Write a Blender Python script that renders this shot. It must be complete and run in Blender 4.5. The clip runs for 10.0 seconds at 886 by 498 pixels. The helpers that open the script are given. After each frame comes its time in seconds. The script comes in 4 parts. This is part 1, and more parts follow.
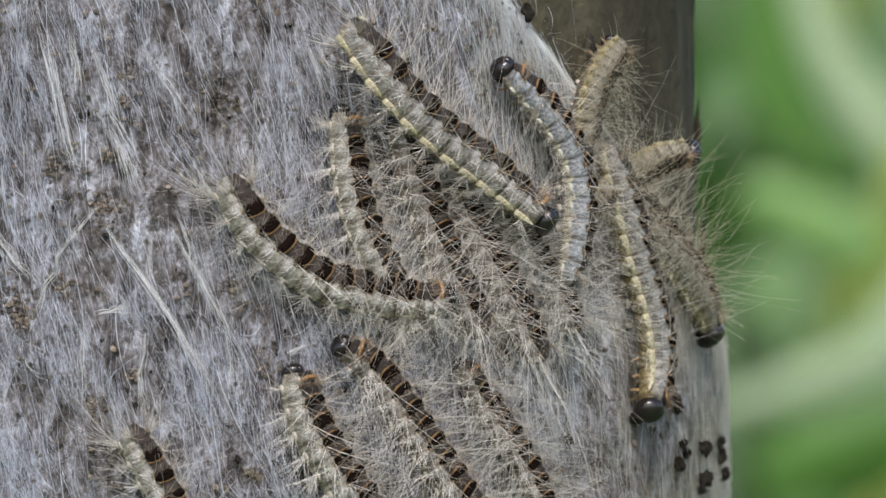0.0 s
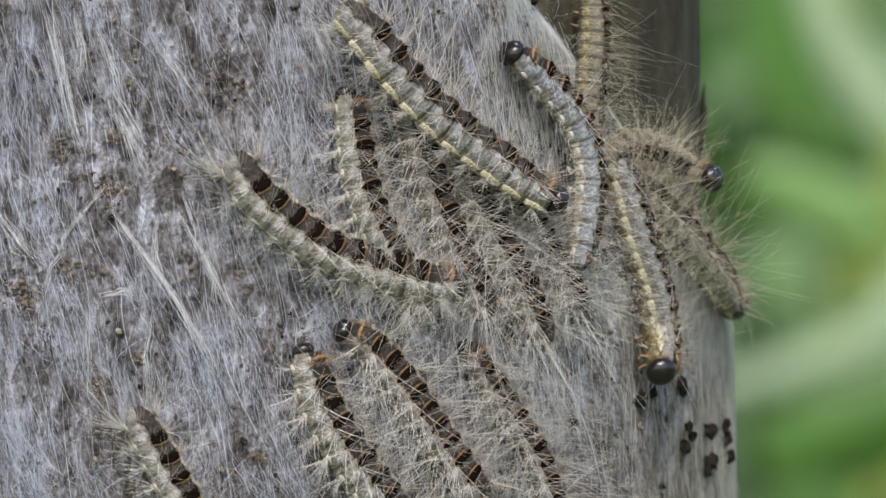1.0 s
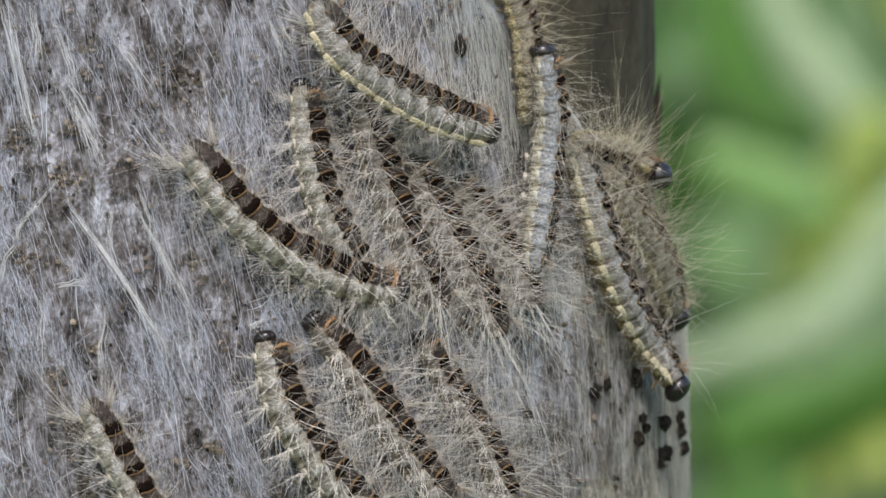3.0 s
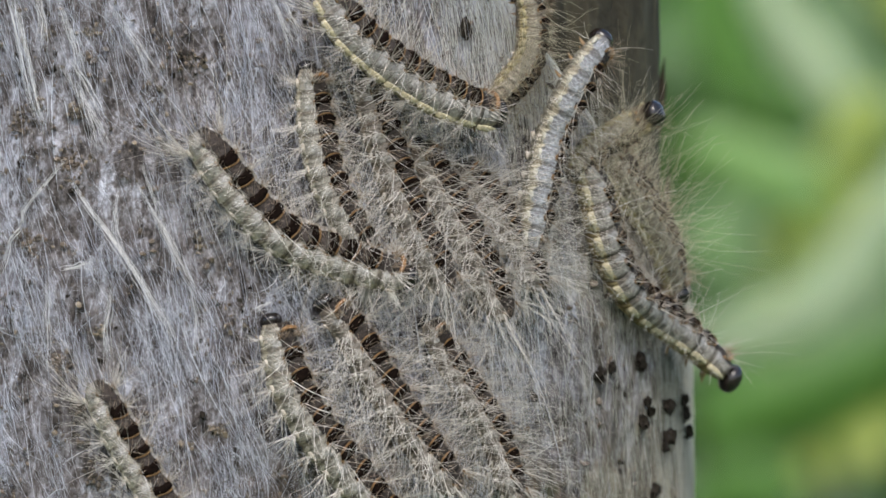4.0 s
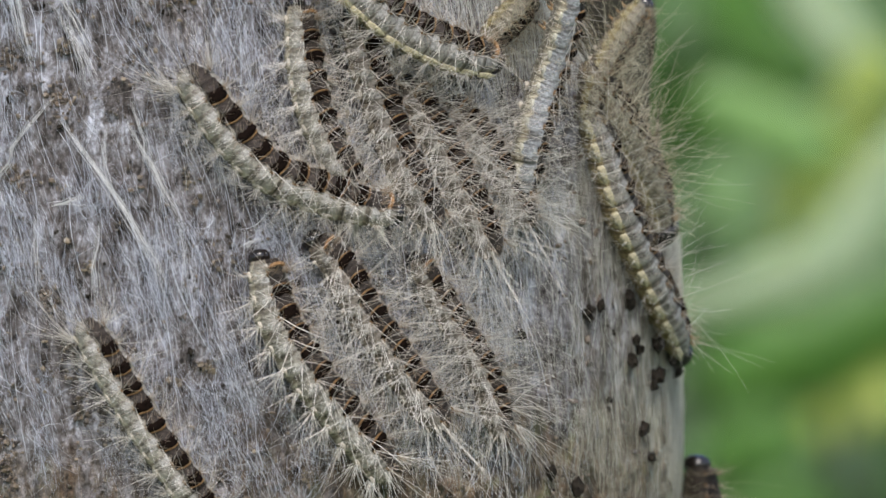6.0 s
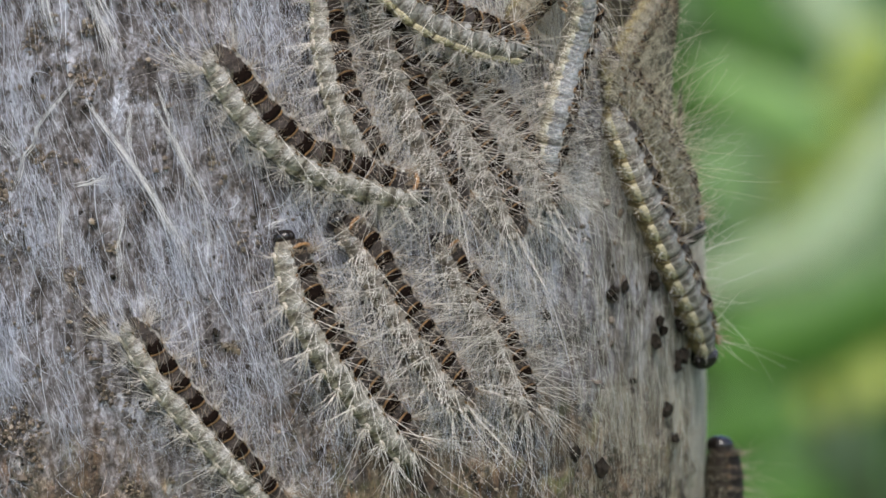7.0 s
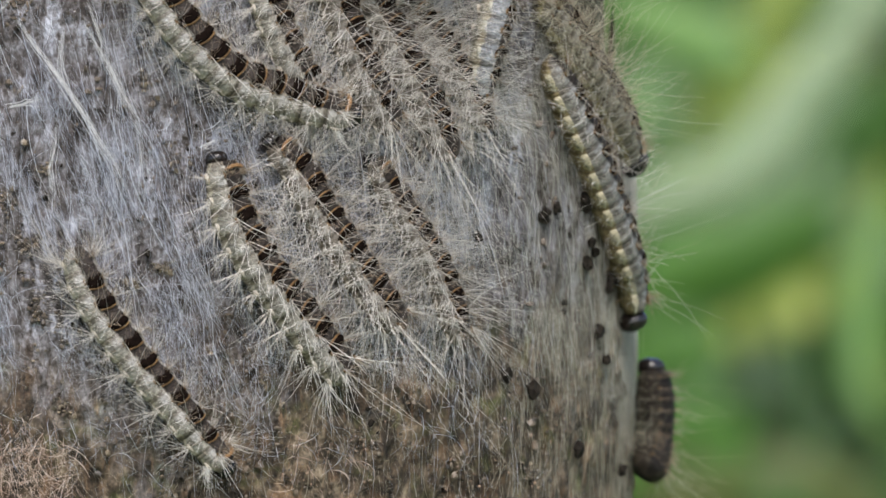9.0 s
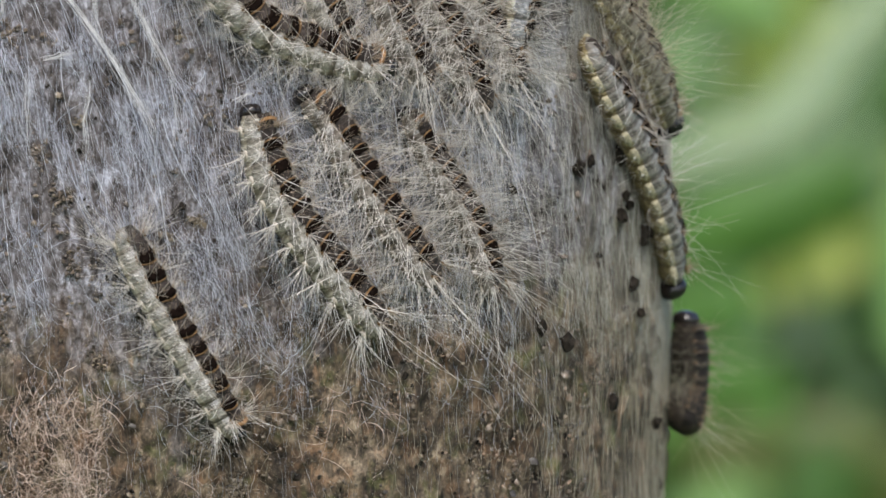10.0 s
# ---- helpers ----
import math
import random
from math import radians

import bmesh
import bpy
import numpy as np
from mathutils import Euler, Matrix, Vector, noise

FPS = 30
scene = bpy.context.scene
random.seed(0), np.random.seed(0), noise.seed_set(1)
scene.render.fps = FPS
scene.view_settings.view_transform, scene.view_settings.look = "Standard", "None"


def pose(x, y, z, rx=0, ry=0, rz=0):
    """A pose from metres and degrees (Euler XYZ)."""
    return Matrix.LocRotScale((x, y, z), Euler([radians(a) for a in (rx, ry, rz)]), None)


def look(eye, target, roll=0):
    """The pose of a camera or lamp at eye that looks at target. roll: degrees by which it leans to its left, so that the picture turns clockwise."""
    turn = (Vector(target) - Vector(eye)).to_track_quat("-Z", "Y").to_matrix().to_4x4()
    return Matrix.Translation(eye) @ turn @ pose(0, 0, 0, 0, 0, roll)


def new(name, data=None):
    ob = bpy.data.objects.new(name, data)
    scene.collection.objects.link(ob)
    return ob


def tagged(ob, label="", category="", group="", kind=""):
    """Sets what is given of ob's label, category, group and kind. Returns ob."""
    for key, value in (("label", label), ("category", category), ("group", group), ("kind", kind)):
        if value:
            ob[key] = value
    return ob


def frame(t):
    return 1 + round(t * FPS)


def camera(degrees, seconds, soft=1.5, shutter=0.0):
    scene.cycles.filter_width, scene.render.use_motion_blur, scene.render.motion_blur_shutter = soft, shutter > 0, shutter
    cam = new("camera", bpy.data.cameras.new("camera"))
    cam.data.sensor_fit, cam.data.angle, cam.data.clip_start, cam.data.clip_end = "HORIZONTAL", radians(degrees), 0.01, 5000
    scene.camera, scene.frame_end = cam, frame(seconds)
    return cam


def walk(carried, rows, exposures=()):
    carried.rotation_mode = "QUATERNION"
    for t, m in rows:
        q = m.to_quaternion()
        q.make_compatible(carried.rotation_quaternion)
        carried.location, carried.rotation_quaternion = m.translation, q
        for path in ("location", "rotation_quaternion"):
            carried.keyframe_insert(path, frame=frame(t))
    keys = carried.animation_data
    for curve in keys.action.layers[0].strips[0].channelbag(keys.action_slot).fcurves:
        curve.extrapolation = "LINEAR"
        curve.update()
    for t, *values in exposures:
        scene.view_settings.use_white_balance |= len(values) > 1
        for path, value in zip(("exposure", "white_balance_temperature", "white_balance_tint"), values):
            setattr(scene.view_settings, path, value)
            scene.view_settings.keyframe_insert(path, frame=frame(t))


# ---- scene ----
# A hand-held close look at caterpillars on a silk nest on a tree trunk.
MM = 0.001
AXIS_X, AXIS_Y, BARK_R = -0.036, 0.067, 0.0662      # the trunk's axis and radius

# ---------------------------------------------------------------- camera
cam = camera(6, 10.0, soft=1.55)
cam.data.dof.use_dof = True
cam.data.dof.focus_distance = 1.104
cam.data.dof.aperture_fstop = 33.0
walk(cam, [
    (0.0, look((0.00419, -1.100, -0.00152), (-0.00491, 0.010, 0.01652), -0.37)),
    (0.5, look((0.00419, -1.100, -0.00143), (-0.00639, 0.010, 0.01553), -0.35)),
    (1.0, look((0.00400, -1.100, -0.00105), (-0.00566, 0.010, 0.01422), -0.32)),
    (1.5, look((0.00352, -1.100, -0.00057), (-0.00407, 0.010, 0.01313), -0.29)),
    (2.0, look((0.00314, -1.100, 0.00019), (-0.00344, 0.010, 0.01283), -0.25)),
    (2.5, look((0.00362, -1.100, 0.00076), (0.00030, 0.010, 0.01372), -0.22)),
    (3.8, look((0.00095, -1.100, 0.00057), (-0.00120, 0.010, 0.01123), -0.11)),
    (4.0, look((0.00057, -1.100, 0.00048), (-0.00041, 0.010, 0.01090), -0.10)),
    (4.5, look((0.00000, -1.100, 0.00000), (-0.00000, 0.010, 0.00957), -0.06)),
    (5.0, look((0.00267, -1.100, -0.00105), (0.00421, 0.010, 0.00782), -0.02)),
    (5.5, look((0.00381, -1.100, -0.00152), (0.00320, 0.010, 0.00552), 0.02)),
    (6.0, look((0.00390, -1.100, -0.00238), (0.00108, 0.010, 0.00265), 0.05)),
    (6.2, look((0.00362, -1.100, -0.00248), (-0.00043, 0.010, 0.00145), 0.06)),
    (7.5, look((-0.00324, -1.100, -0.00238), (-0.00139, 0.010, -0.00054), 0.12)),
    (8.0, look((-0.00362, -1.100, -0.00286), (0.00114, 0.010, -0.00379), 0.13)),
    (8.5, look((-0.00314, -1.100, -0.00305), (0.00448, 0.010, -0.00812), 0.14)),
    (9.0, look((-0.00305, -1.100, -0.00343), (0.00679, 0.010, -0.01018), 0.14)),
    (9.5, look((-0.00238, -1.100, -0.00371), (0.00679, 0.010, -0.01302), 0.12)),
    (10.0, look((-0.00210, -1.100, -0.00429), (0.00231, 0.010, -0.01640), 0.10)),
])

# ---------------------------------------------------------------- light
world = bpy.data.worlds.new("sky")
scene.world = world
world.use_nodes = True
wn = world.node_tree
sky = wn.nodes.new("ShaderNodeTexSky")
sky.sky_type = 'NISHITA'
sky.sun_disc = False
sky.sun_elevation = radians(48)
sky.dust_density = 2.0
sky.sun_rotation = radians(179)
wn.nodes["Background"].inputs["Strength"].default_value = 0.145
wn.links.new(sky.outputs[0], wn.nodes["Background"].inputs["Color"])
sun = new("sun", bpy.data.lights.new("sun", 'SUN'))
sun.data.energy = 1.7
sun.data.angle = radians(18)
sun.data.color = (1.0, 0.97, 0.91)
sun.matrix_basis = look((0.02, -0.95, 1.05), (0, 0, 0))
scene.view_settings.exposure = 1.03


# ---------------------------------------------------------------- materials
def material(name, rough=0.7, spec=0.3):
    m = bpy.data.materials.new(name)
    m.use_nodes = True
    b = m.node_tree.nodes["Principled BSDF"]
    b.inputs["Roughness"].default_value = rough
    b.inputs["Specular IOR Level"].default_value = spec
    return m, m.node_tree, b


def node(nt, kind, **values):
    n = nt.nodes.new(kind)
    for key, v in values.items():
        n.inputs[key.replace("_", " ")].default_value = v
    return n


def maths(nt, op, a, b=None):
    n = nt.nodes.new("ShaderNodeMath")
    n.operation = op
    for i, v in enumerate((a, b)):
        if v is None:
            continue
        if isinstance(v, (int, float)):
            n.inputs[i].default_value = v
        else:
            nt.links.new(v, n.inputs[i])
    return n.outputs[0]


def ramp(nt, fac, stops):
    n = nt.nodes.new("ShaderNodeValToRGB")
    e = n.color_ramp.elements
    while len(e) < len(stops):
        e.new(0.5)
    for el, (p, c) in zip(e, stops):
        el.position, el.color = p, (*c, 1)
    nt.links.new(fac, n.inputs[0])
    return n.outputs[0]


def mix(nt, fac, a, b, how='MIX'):
    n = nt.nodes.new("ShaderNodeMix")
    n.data_type, n.blend_type = 'RGBA', how
    for i, v in ((0, fac), (6, a), (7, b)):
        if isinstance(v, (int, float)):
            n.inputs[i].default_value = v
        elif isinstance(v, tuple):
            n.inputs[i].default_value = (*v, 1)
        else:
            nt.links.new(v, n.inputs[i])
    return n.outputs[2]


def grain(nt, scale, detail=4.0, stretch=(1, 1, 1), rough=0.6):
    t = nt.nodes.new("ShaderNodeTexCoord")
    mp = nt.nodes.new("ShaderNodeMapping")
    mp.inputs["Scale"].default_value = stretch
    nt.links.new(t.outputs["Object"], mp.inputs[0])
    n = node(nt, "ShaderNodeTexNoise", Scale=scale, Detail=detail, Roughness=rough)
    nt.links.new(mp.outputs[0], n.inputs["Vector"])
    return n.outputs[0]


def bump(nt, b, height, strength, dist):
    n = node(nt, "ShaderNodeBump", Strength=strength, Distance=dist)
    nt.links.new(height, n.inputs["Height"])
    nt.links.new(n.outputs[0], b.inputs["Normal"])


def plain(name, color, vary=0.3, scale=900.0, rough=0.7, spec=0.3, sheen=0.0):
    m, nt, b = material(name, rough, spec)
    g = grain(nt, scale, 5)
    dark = tuple(c * (1 - vary) for c in color)
    light = tuple(min(1, c * (1 + vary)) for c in color)
    nt.links.new(ramp(nt, g, [(0.3, dark), (0.7, light)]), b.inputs["Base Color"])
    bump(nt, b, g, 0.4, 0.0002)
    b.inputs["Sheen Weight"].default_value = sheen
    return m


def hair_material(name, low, high, through_light=0.25):
    m, nt, b = material(name, 0.45, 0.4)
    r = nt.nodes.new("ShaderNodeNewGeometry").outputs["Random Per Island"]
    c = ramp(nt, r, [(0.0, low), (1.0, high)])
    nt.links.new(c, b.inputs["Base Color"])
    t = nt.nodes.new("ShaderNodeBsdfTranslucent")
    nt.links.new(c, t.inputs[0])
    mx = nt.nodes.new("ShaderNodeMixShader")
    mx.inputs[0].default_value = through_light
    nt.links.new(b.outputs[0], mx.inputs[1])
    nt.links.new(t.outputs[0], mx.inputs[2])
    nt.links.new(mx.outputs[0], nt.nodes["Material Output"].inputs[0])
    return m


def skin_material(name, back, side, line, belly, stripe=0.203, wrinkle=0.55, sheen=(0.50, 0.50, 0.50)):
    """Caterpillar skin: dark back, wrinkled side with pale plates, coloured side line, dull belly, by the angle round the body."""
    m, nt, b = material(name, 0.65, 0.22)
    t = nt.nodes.new("ShaderNodeTexCoord")
    s = nt.nodes.new("ShaderNodeSeparateXYZ")
    nt.links.new(t.outputs["Object"], s.inputs[0])
    ang = maths(nt, 'ARCTAN2', maths(nt, 'ABSOLUTE', s.outputs[1]), s.outputs[2])
    wob = maths(nt, 'MULTIPLY', maths(nt, 'SUBTRACT', grain(nt, 900, 4), 0.5), 0.22)
    along = maths(nt, 'DIVIDE', s.outputs[0], 0.00275)
    scallop = maths(nt, 'MULTIPLY', maths(nt, 'COSINE', maths(nt, 'MULTIPLY', along, 2 * math.pi)), -0.016)
    f = maths(nt, 'ADD', maths(nt, 'ADD', maths(nt, 'DIVIDE', ang, math.pi), wob), scallop)
    soft = tuple(c * 0.62 for c in back)
    c = ramp(nt, f, [(0.0, back), (stripe * 0.6, back), (stripe - 0.015, soft), (stripe + 0.008, side), (0.46, side),
                     (0.50, line), (0.57, line), (0.63, belly), (1.0, belly)])
    # a pale plate on the side of each ring, towards its rear
    plate = maths(nt, 'MULTIPLY', ramp(nt, f, [(stripe, (0, 0, 0)), (stripe + 0.02, (1, 1, 1)), (0.33, (0.8, 0.8, 0.8)), (0.40, (0, 0, 0))]),
                  ramp(nt, maths(nt, 'ADD', along, maths(nt, 'MULTIPLY', grain(nt, 1300, 3), 0.5)), [(0.10, (1, 1, 1)), (0.34, (0.15, 0.15, 0.15))]))
    c = mix(nt, plate, c, sheen)
    # shade in ring folds and cross wrinkles, put into the colour; speckles
    fold_shade = ramp(nt, maths(nt, 'ABSOLUTE', along), [(0.38, (1, 1, 1)), (0.47, (0.42, 0.38, 0.34))])
    c = mix(nt, 0.8, c, fold_shade, 'MULTIPLY')
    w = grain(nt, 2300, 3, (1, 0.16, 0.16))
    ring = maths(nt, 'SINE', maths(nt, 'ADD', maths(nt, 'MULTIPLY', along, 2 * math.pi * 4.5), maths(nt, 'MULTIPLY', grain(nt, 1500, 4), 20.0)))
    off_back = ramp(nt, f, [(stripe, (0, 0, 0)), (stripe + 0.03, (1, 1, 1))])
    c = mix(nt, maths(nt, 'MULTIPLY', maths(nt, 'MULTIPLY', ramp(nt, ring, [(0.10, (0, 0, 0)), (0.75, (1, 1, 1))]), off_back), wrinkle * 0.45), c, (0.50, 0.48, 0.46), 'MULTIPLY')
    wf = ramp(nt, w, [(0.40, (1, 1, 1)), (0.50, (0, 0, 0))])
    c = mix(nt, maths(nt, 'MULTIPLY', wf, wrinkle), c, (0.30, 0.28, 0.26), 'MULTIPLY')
    c = mix(nt, 0.9, c, ramp(nt, grain(nt, 2200, 5), [(0.32, (0.42, 0.38, 0.35)), (0.46, (0.92, 0.90, 0.87)), (0.66, (1.3, 1.28, 1.24))]), 'MULTIPLY')
    nt.links.new(c, b.inputs["Base Color"])
    bump(nt, b, maths(nt, 'ADD', maths(nt, 'ADD', maths(nt, 'MULTIPLY', w, 1.2), grain(nt, 2500, 4)), maths(nt, 'MULTIPLY', ring, -0.2)), 0.8, 0.0003)
    return m


BACK = (0.046, 0.036, 0.031)
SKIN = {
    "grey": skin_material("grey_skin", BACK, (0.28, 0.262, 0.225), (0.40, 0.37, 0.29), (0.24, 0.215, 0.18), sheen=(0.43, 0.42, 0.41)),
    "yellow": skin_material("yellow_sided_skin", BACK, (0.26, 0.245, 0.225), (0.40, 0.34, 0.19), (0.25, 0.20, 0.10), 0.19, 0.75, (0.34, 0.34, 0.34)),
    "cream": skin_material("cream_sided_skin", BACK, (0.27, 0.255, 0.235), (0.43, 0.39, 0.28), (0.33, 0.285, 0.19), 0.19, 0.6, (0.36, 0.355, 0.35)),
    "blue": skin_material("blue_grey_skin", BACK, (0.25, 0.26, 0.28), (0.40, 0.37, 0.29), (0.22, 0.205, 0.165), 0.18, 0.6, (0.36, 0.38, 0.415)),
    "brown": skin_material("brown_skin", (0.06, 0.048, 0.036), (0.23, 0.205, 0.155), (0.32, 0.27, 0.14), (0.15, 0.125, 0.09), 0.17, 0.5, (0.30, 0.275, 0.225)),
    # pinkish-brown skin, darkened further for the shade between packed bodies
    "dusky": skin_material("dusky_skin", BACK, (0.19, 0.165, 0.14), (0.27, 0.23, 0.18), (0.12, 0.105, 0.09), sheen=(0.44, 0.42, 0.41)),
    # shade behind the trunk is put into these near-black browns
    "dark": skin_material("shade_darkened_skin", (0.02, 0.016, 0.014), (0.036, 0.028, 0.02), (0.05, 0.04, 0.026), (0.036, 0.03, 0.022), sheen=(0.05, 0.042, 0.03)),
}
PATCH = plain("velvet_black", (0.007, 0.0045, 0.0035), 0.6, 1500, 1.0, 0.02)
RUST = plain("rust_brown_rim", (0.15, 0.085, 0.034), 0.4, 1500, 0.6)
WART = plain("pale_wart", (0.42, 0.37, 0.31), 0.3, 1800, 0.6)
YELLOW_WART = plain("yellow_wart", (0.36, 0.32, 0.22), 0.6, 2600, 0.95, 0.1)
CREAM_WART = plain("cream_yellow_wart", (0.41, 0.36, 0.24), 0.6, 2600, 0.95, 0.1)
PALE_WART = plain("cream_wart", (0.40, 0.38, 0.31), 0.3, 1800, 0.6)
OCHRE_WART = plain("ochre_wart", (0.24, 0.205, 0.115), 0.4, 1500, 0.6)
# warts and collar toned down to go with the shade-darkened skin
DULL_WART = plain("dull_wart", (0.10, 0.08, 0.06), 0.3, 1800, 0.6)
ORANGE = plain("orange_collar", (0.25, 0.135, 0.058), 0.5, 1500, 0.6)
HEAD = plain("black_head_capsule", (0.010, 0.007, 0.006), 0.6, 1200, 0.24, 0.5)
LEG = plain("brown_leg", (0.20, 0.125, 0.06), 0.3, 1500, 0.5)
PALE_HAIR = hair_material("pale_hair", (0.41, 0.365, 0.31), (0.93, 0.885, 0.825))
TAN_HAIR = hair_material("tan_hair", (0.34, 0.30, 0.20), (0.74, 0.69, 0.54))
RUST_HAIR = hair_material("rusty_hair", (0.22, 0.15, 0.10), (0.56, 0.46, 0.35))
SILK = hair_material("silk", (0.42, 0.445, 0.54), (0.90, 0.935, 1.0), 0.35)
FILM = hair_material("pale_film", (0.60, 0.61, 0.57), (0.85, 0.86, 0.80), 0.3)
FELT = hair_material("cream_silk", (0.29, 0.255, 0.18), (0.77, 0.72, 0.585), 0.35)
GREY_FELT = hair_material("grey_green_silk", (0.40, 0.39, 0.335), (0.86, 0.85, 0.77), 0.4)
STRAND = hair_material("silk_strand", (0.55, 0.54, 0.53), (0.82, 0.81, 0.80), 0.3)
FRASS_BLACK = plain("black_dropping", (0.017, 0.014, 0.011), 0.7, 1500, 0.95, 0.08)
GRIT = hair_material("brown_grit", (0.020, 0.016, 0.013), (0.15, 0.113, 0.082), 0.0)
GRIT_PALE = hair_material("ochre_crumb", (0.045, 0.036, 0.026), (0.20, 0.158, 0.11), 0.0)


def bark_material():
    m, nt, b = material("bark", 0.9, 0.15)
    g1 = grain(nt, 60, 6, (1, 1, 0.25))
    g2 = grain(nt, 600, 5)
    c = ramp(nt, g1, [(0.3, (0.013, 0.011, 0.008)), (0.5, (0.040, 0.034, 0.023)), (0.7, (0.088, 0.077, 0.050))])
    c = mix(nt, 0.6, c, ramp(nt, g2, [(0.3, (0.4, 0.38, 0.35)), (0.7, (1.2, 1.2, 1.1))]), 'MULTIPLY')
    nt.links.new(c, b.inputs["Base Color"])
    bump(nt, b, maths(nt, 'ADD', g1, maths(nt, 'MULTIPLY', g2, 0.3)), 0.8, 0.002)
    return m


def nest_material():
    """Felted silk over dark frass and bark: fibres run up and down, brown bark shows through lower down."""
    m, nt, b = material("felted_silk", 0.75, 0.3)
    fibre = grain(nt, 1000, 6, (1, 1, 0.7), 0.75)
    fine = grain(nt, 2600, 4, (1, 1, 0.7))
    blot = grain(nt, 130, 5, (1, 1, 0.7))
    wide = grain(nt, 38, 3)
    wisp = grain(nt, 520, 6, (1.0, 1.0, 0.30), 0.7)
    veil = maths(nt, 'ADD', maths(nt, 'MULTIPLY', fibre, 0.5), maths(nt, 'MULTIPLY', wisp, 0.5))
    cold = ramp(nt, veil, [(0.40, (0.018, 0.014, 0.012)), (0.475, (0.115, 0.102, 0.100)), (0.55, (0.27, 0.27, 0.30)), (0.66, (0.46, 0.465, 0.52))])
    chunk = maths(nt, 'ADD', maths(nt, 'MULTIPLY', fibre, 0.45), maths(nt, 'MULTIPLY', grain(nt, 380, 5, (1, 1, 0.8), 0.7), 0.55))
    warm = ramp(nt, chunk, [(0.39, (0.010, 0.008, 0.005)), (0.48, (0.075, 0.056, 0.037)), (0.56, (0.185, 0.142, 0.096)), (0.68, (0.46, 0.38, 0.27))])
    tint = grain(nt, 240, 5)
    warm = mix(nt, ramp(nt, tint, [(0.56, (0, 0, 0)), (0.68, (0.55, 0.55, 0.55))]), warm, (0.25, 0.145, 0.08))
    warm = mix(nt, ramp(nt, tint, [(0.32, (0.7, 0.7, 0.7)), (0.45, (0, 0, 0))]), warm, (0.10, 0.11, 0.03))
    t = nt.nodes.new("ShaderNodeTexCoord")
    s = nt.nodes.new("ShaderNodeSeparateXYZ")
    nt.links.new(t.outputs["Object"], s.inputs[0])
    # bare bark shows through towards the lower end of the nest
    low = maths(nt, 'MULTIPLY', maths(nt, 'SUBTRACT', maths(nt, 'ADD', s.outputs[2], 0.016), maths(nt, 'MULTIPLY', maths(nt, 'MAXIMUM', s.outputs[0], 0.0), 0.65)), -40.0)
    low = maths(nt, 'ADD', low, maths(nt, 'MULTIPLY', maths(nt, 'SUBTRACT', wide, 0.5), 2.4))
    lowc = nt.nodes.new("ShaderNodeClamp")
    nt.links.new(low, lowc.inputs[0])
    c = mix(nt, lowc.outputs[0], cold, warm)
    # a thicker, paler felt on the flank, worn off lower down
    deep = nt.nodes.new("ShaderNodeClamp")
    nt.links.new(maths(nt, 'ADD', maths(nt, 'MULTIPLY', maths(nt, 'ADD', s.outputs[2], 0.019), -70.0), maths(nt, 'MULTIPLY', maths(nt, 'SUBTRACT', wide, 0.5), 2.0)), deep.inputs[0])
    flank = maths(nt, 'MULTIPLY', maths(nt, 'SUBTRACT', s.outputs[0], 0.016), 60.0)
    flank = maths(nt, 'ADD', flank, maths(nt, 'MULTIPLY', maths(nt, 'SUBTRACT', wide, 0.5), 3.0))
    fc = nt.nodes.new("ShaderNodeClamp")
    nt.links.new(flank, fc.inputs[0])
    felt = ramp(nt, grain(nt, 1000, 6, (1, 1, 0.10), 0.75), [(0.37, (0.05, 0.040, 0.026)), (0.5, (0.30, 0.27, 0.20)), (0.64, (0.68, 0.64, 0.53))])
    c = mix(nt, maths(nt, 'MULTIPLY', fc.outputs[0], maths(nt, 'SUBTRACT', 0.8, maths(nt, 'MULTIPLY', deep.outputs[0], 0.7))), c, felt)
    # rusty streaks where the bark is bare
    streak = ramp(nt, grain(nt, 700, 5, (1, 1, 0.16), 0.7), [(0.56, (0, 0, 0)), (0.68, (0.6, 0.6, 0.6))])
    c = mix(nt, maths(nt, 'MULTIPLY', streak, deep.outputs[0]), c, (0.30, 0.18, 0.10))
    c = mix(nt, 0.75, c, ramp(nt, blot, [(0.33, (0.40, 0.34, 0.28)), (0.55, (1.0, 1.0, 1.0)), (0.7, (1.2, 1.2, 1.2))]), 'MULTIPLY')
    c = mix(nt, 0.7, c, ramp(nt, grain(nt, 330, 4, (1, 1, 0.7)), [(0.36, (0.35, 0.30, 0.26)), (0.52, (1.0, 1.0, 1.0)), (0.68, (1.35, 1.36, 1.4))]), 'MULTIPLY')
    c = mix(nt, 0.7, c, ramp(nt, fine, [(0.32, (0.35, 0.33, 0.32)), (0.62, (1.25, 1.25, 1.25))]), 'MULTIPLY')
    nt.links.new(c, b.inputs["Base Color"])
    bump(nt, b, maths(nt, 'ADD', fibre, maths(nt, 'MULTIPLY', fine, 0.5)), 0.8, 0.0006)
    return m


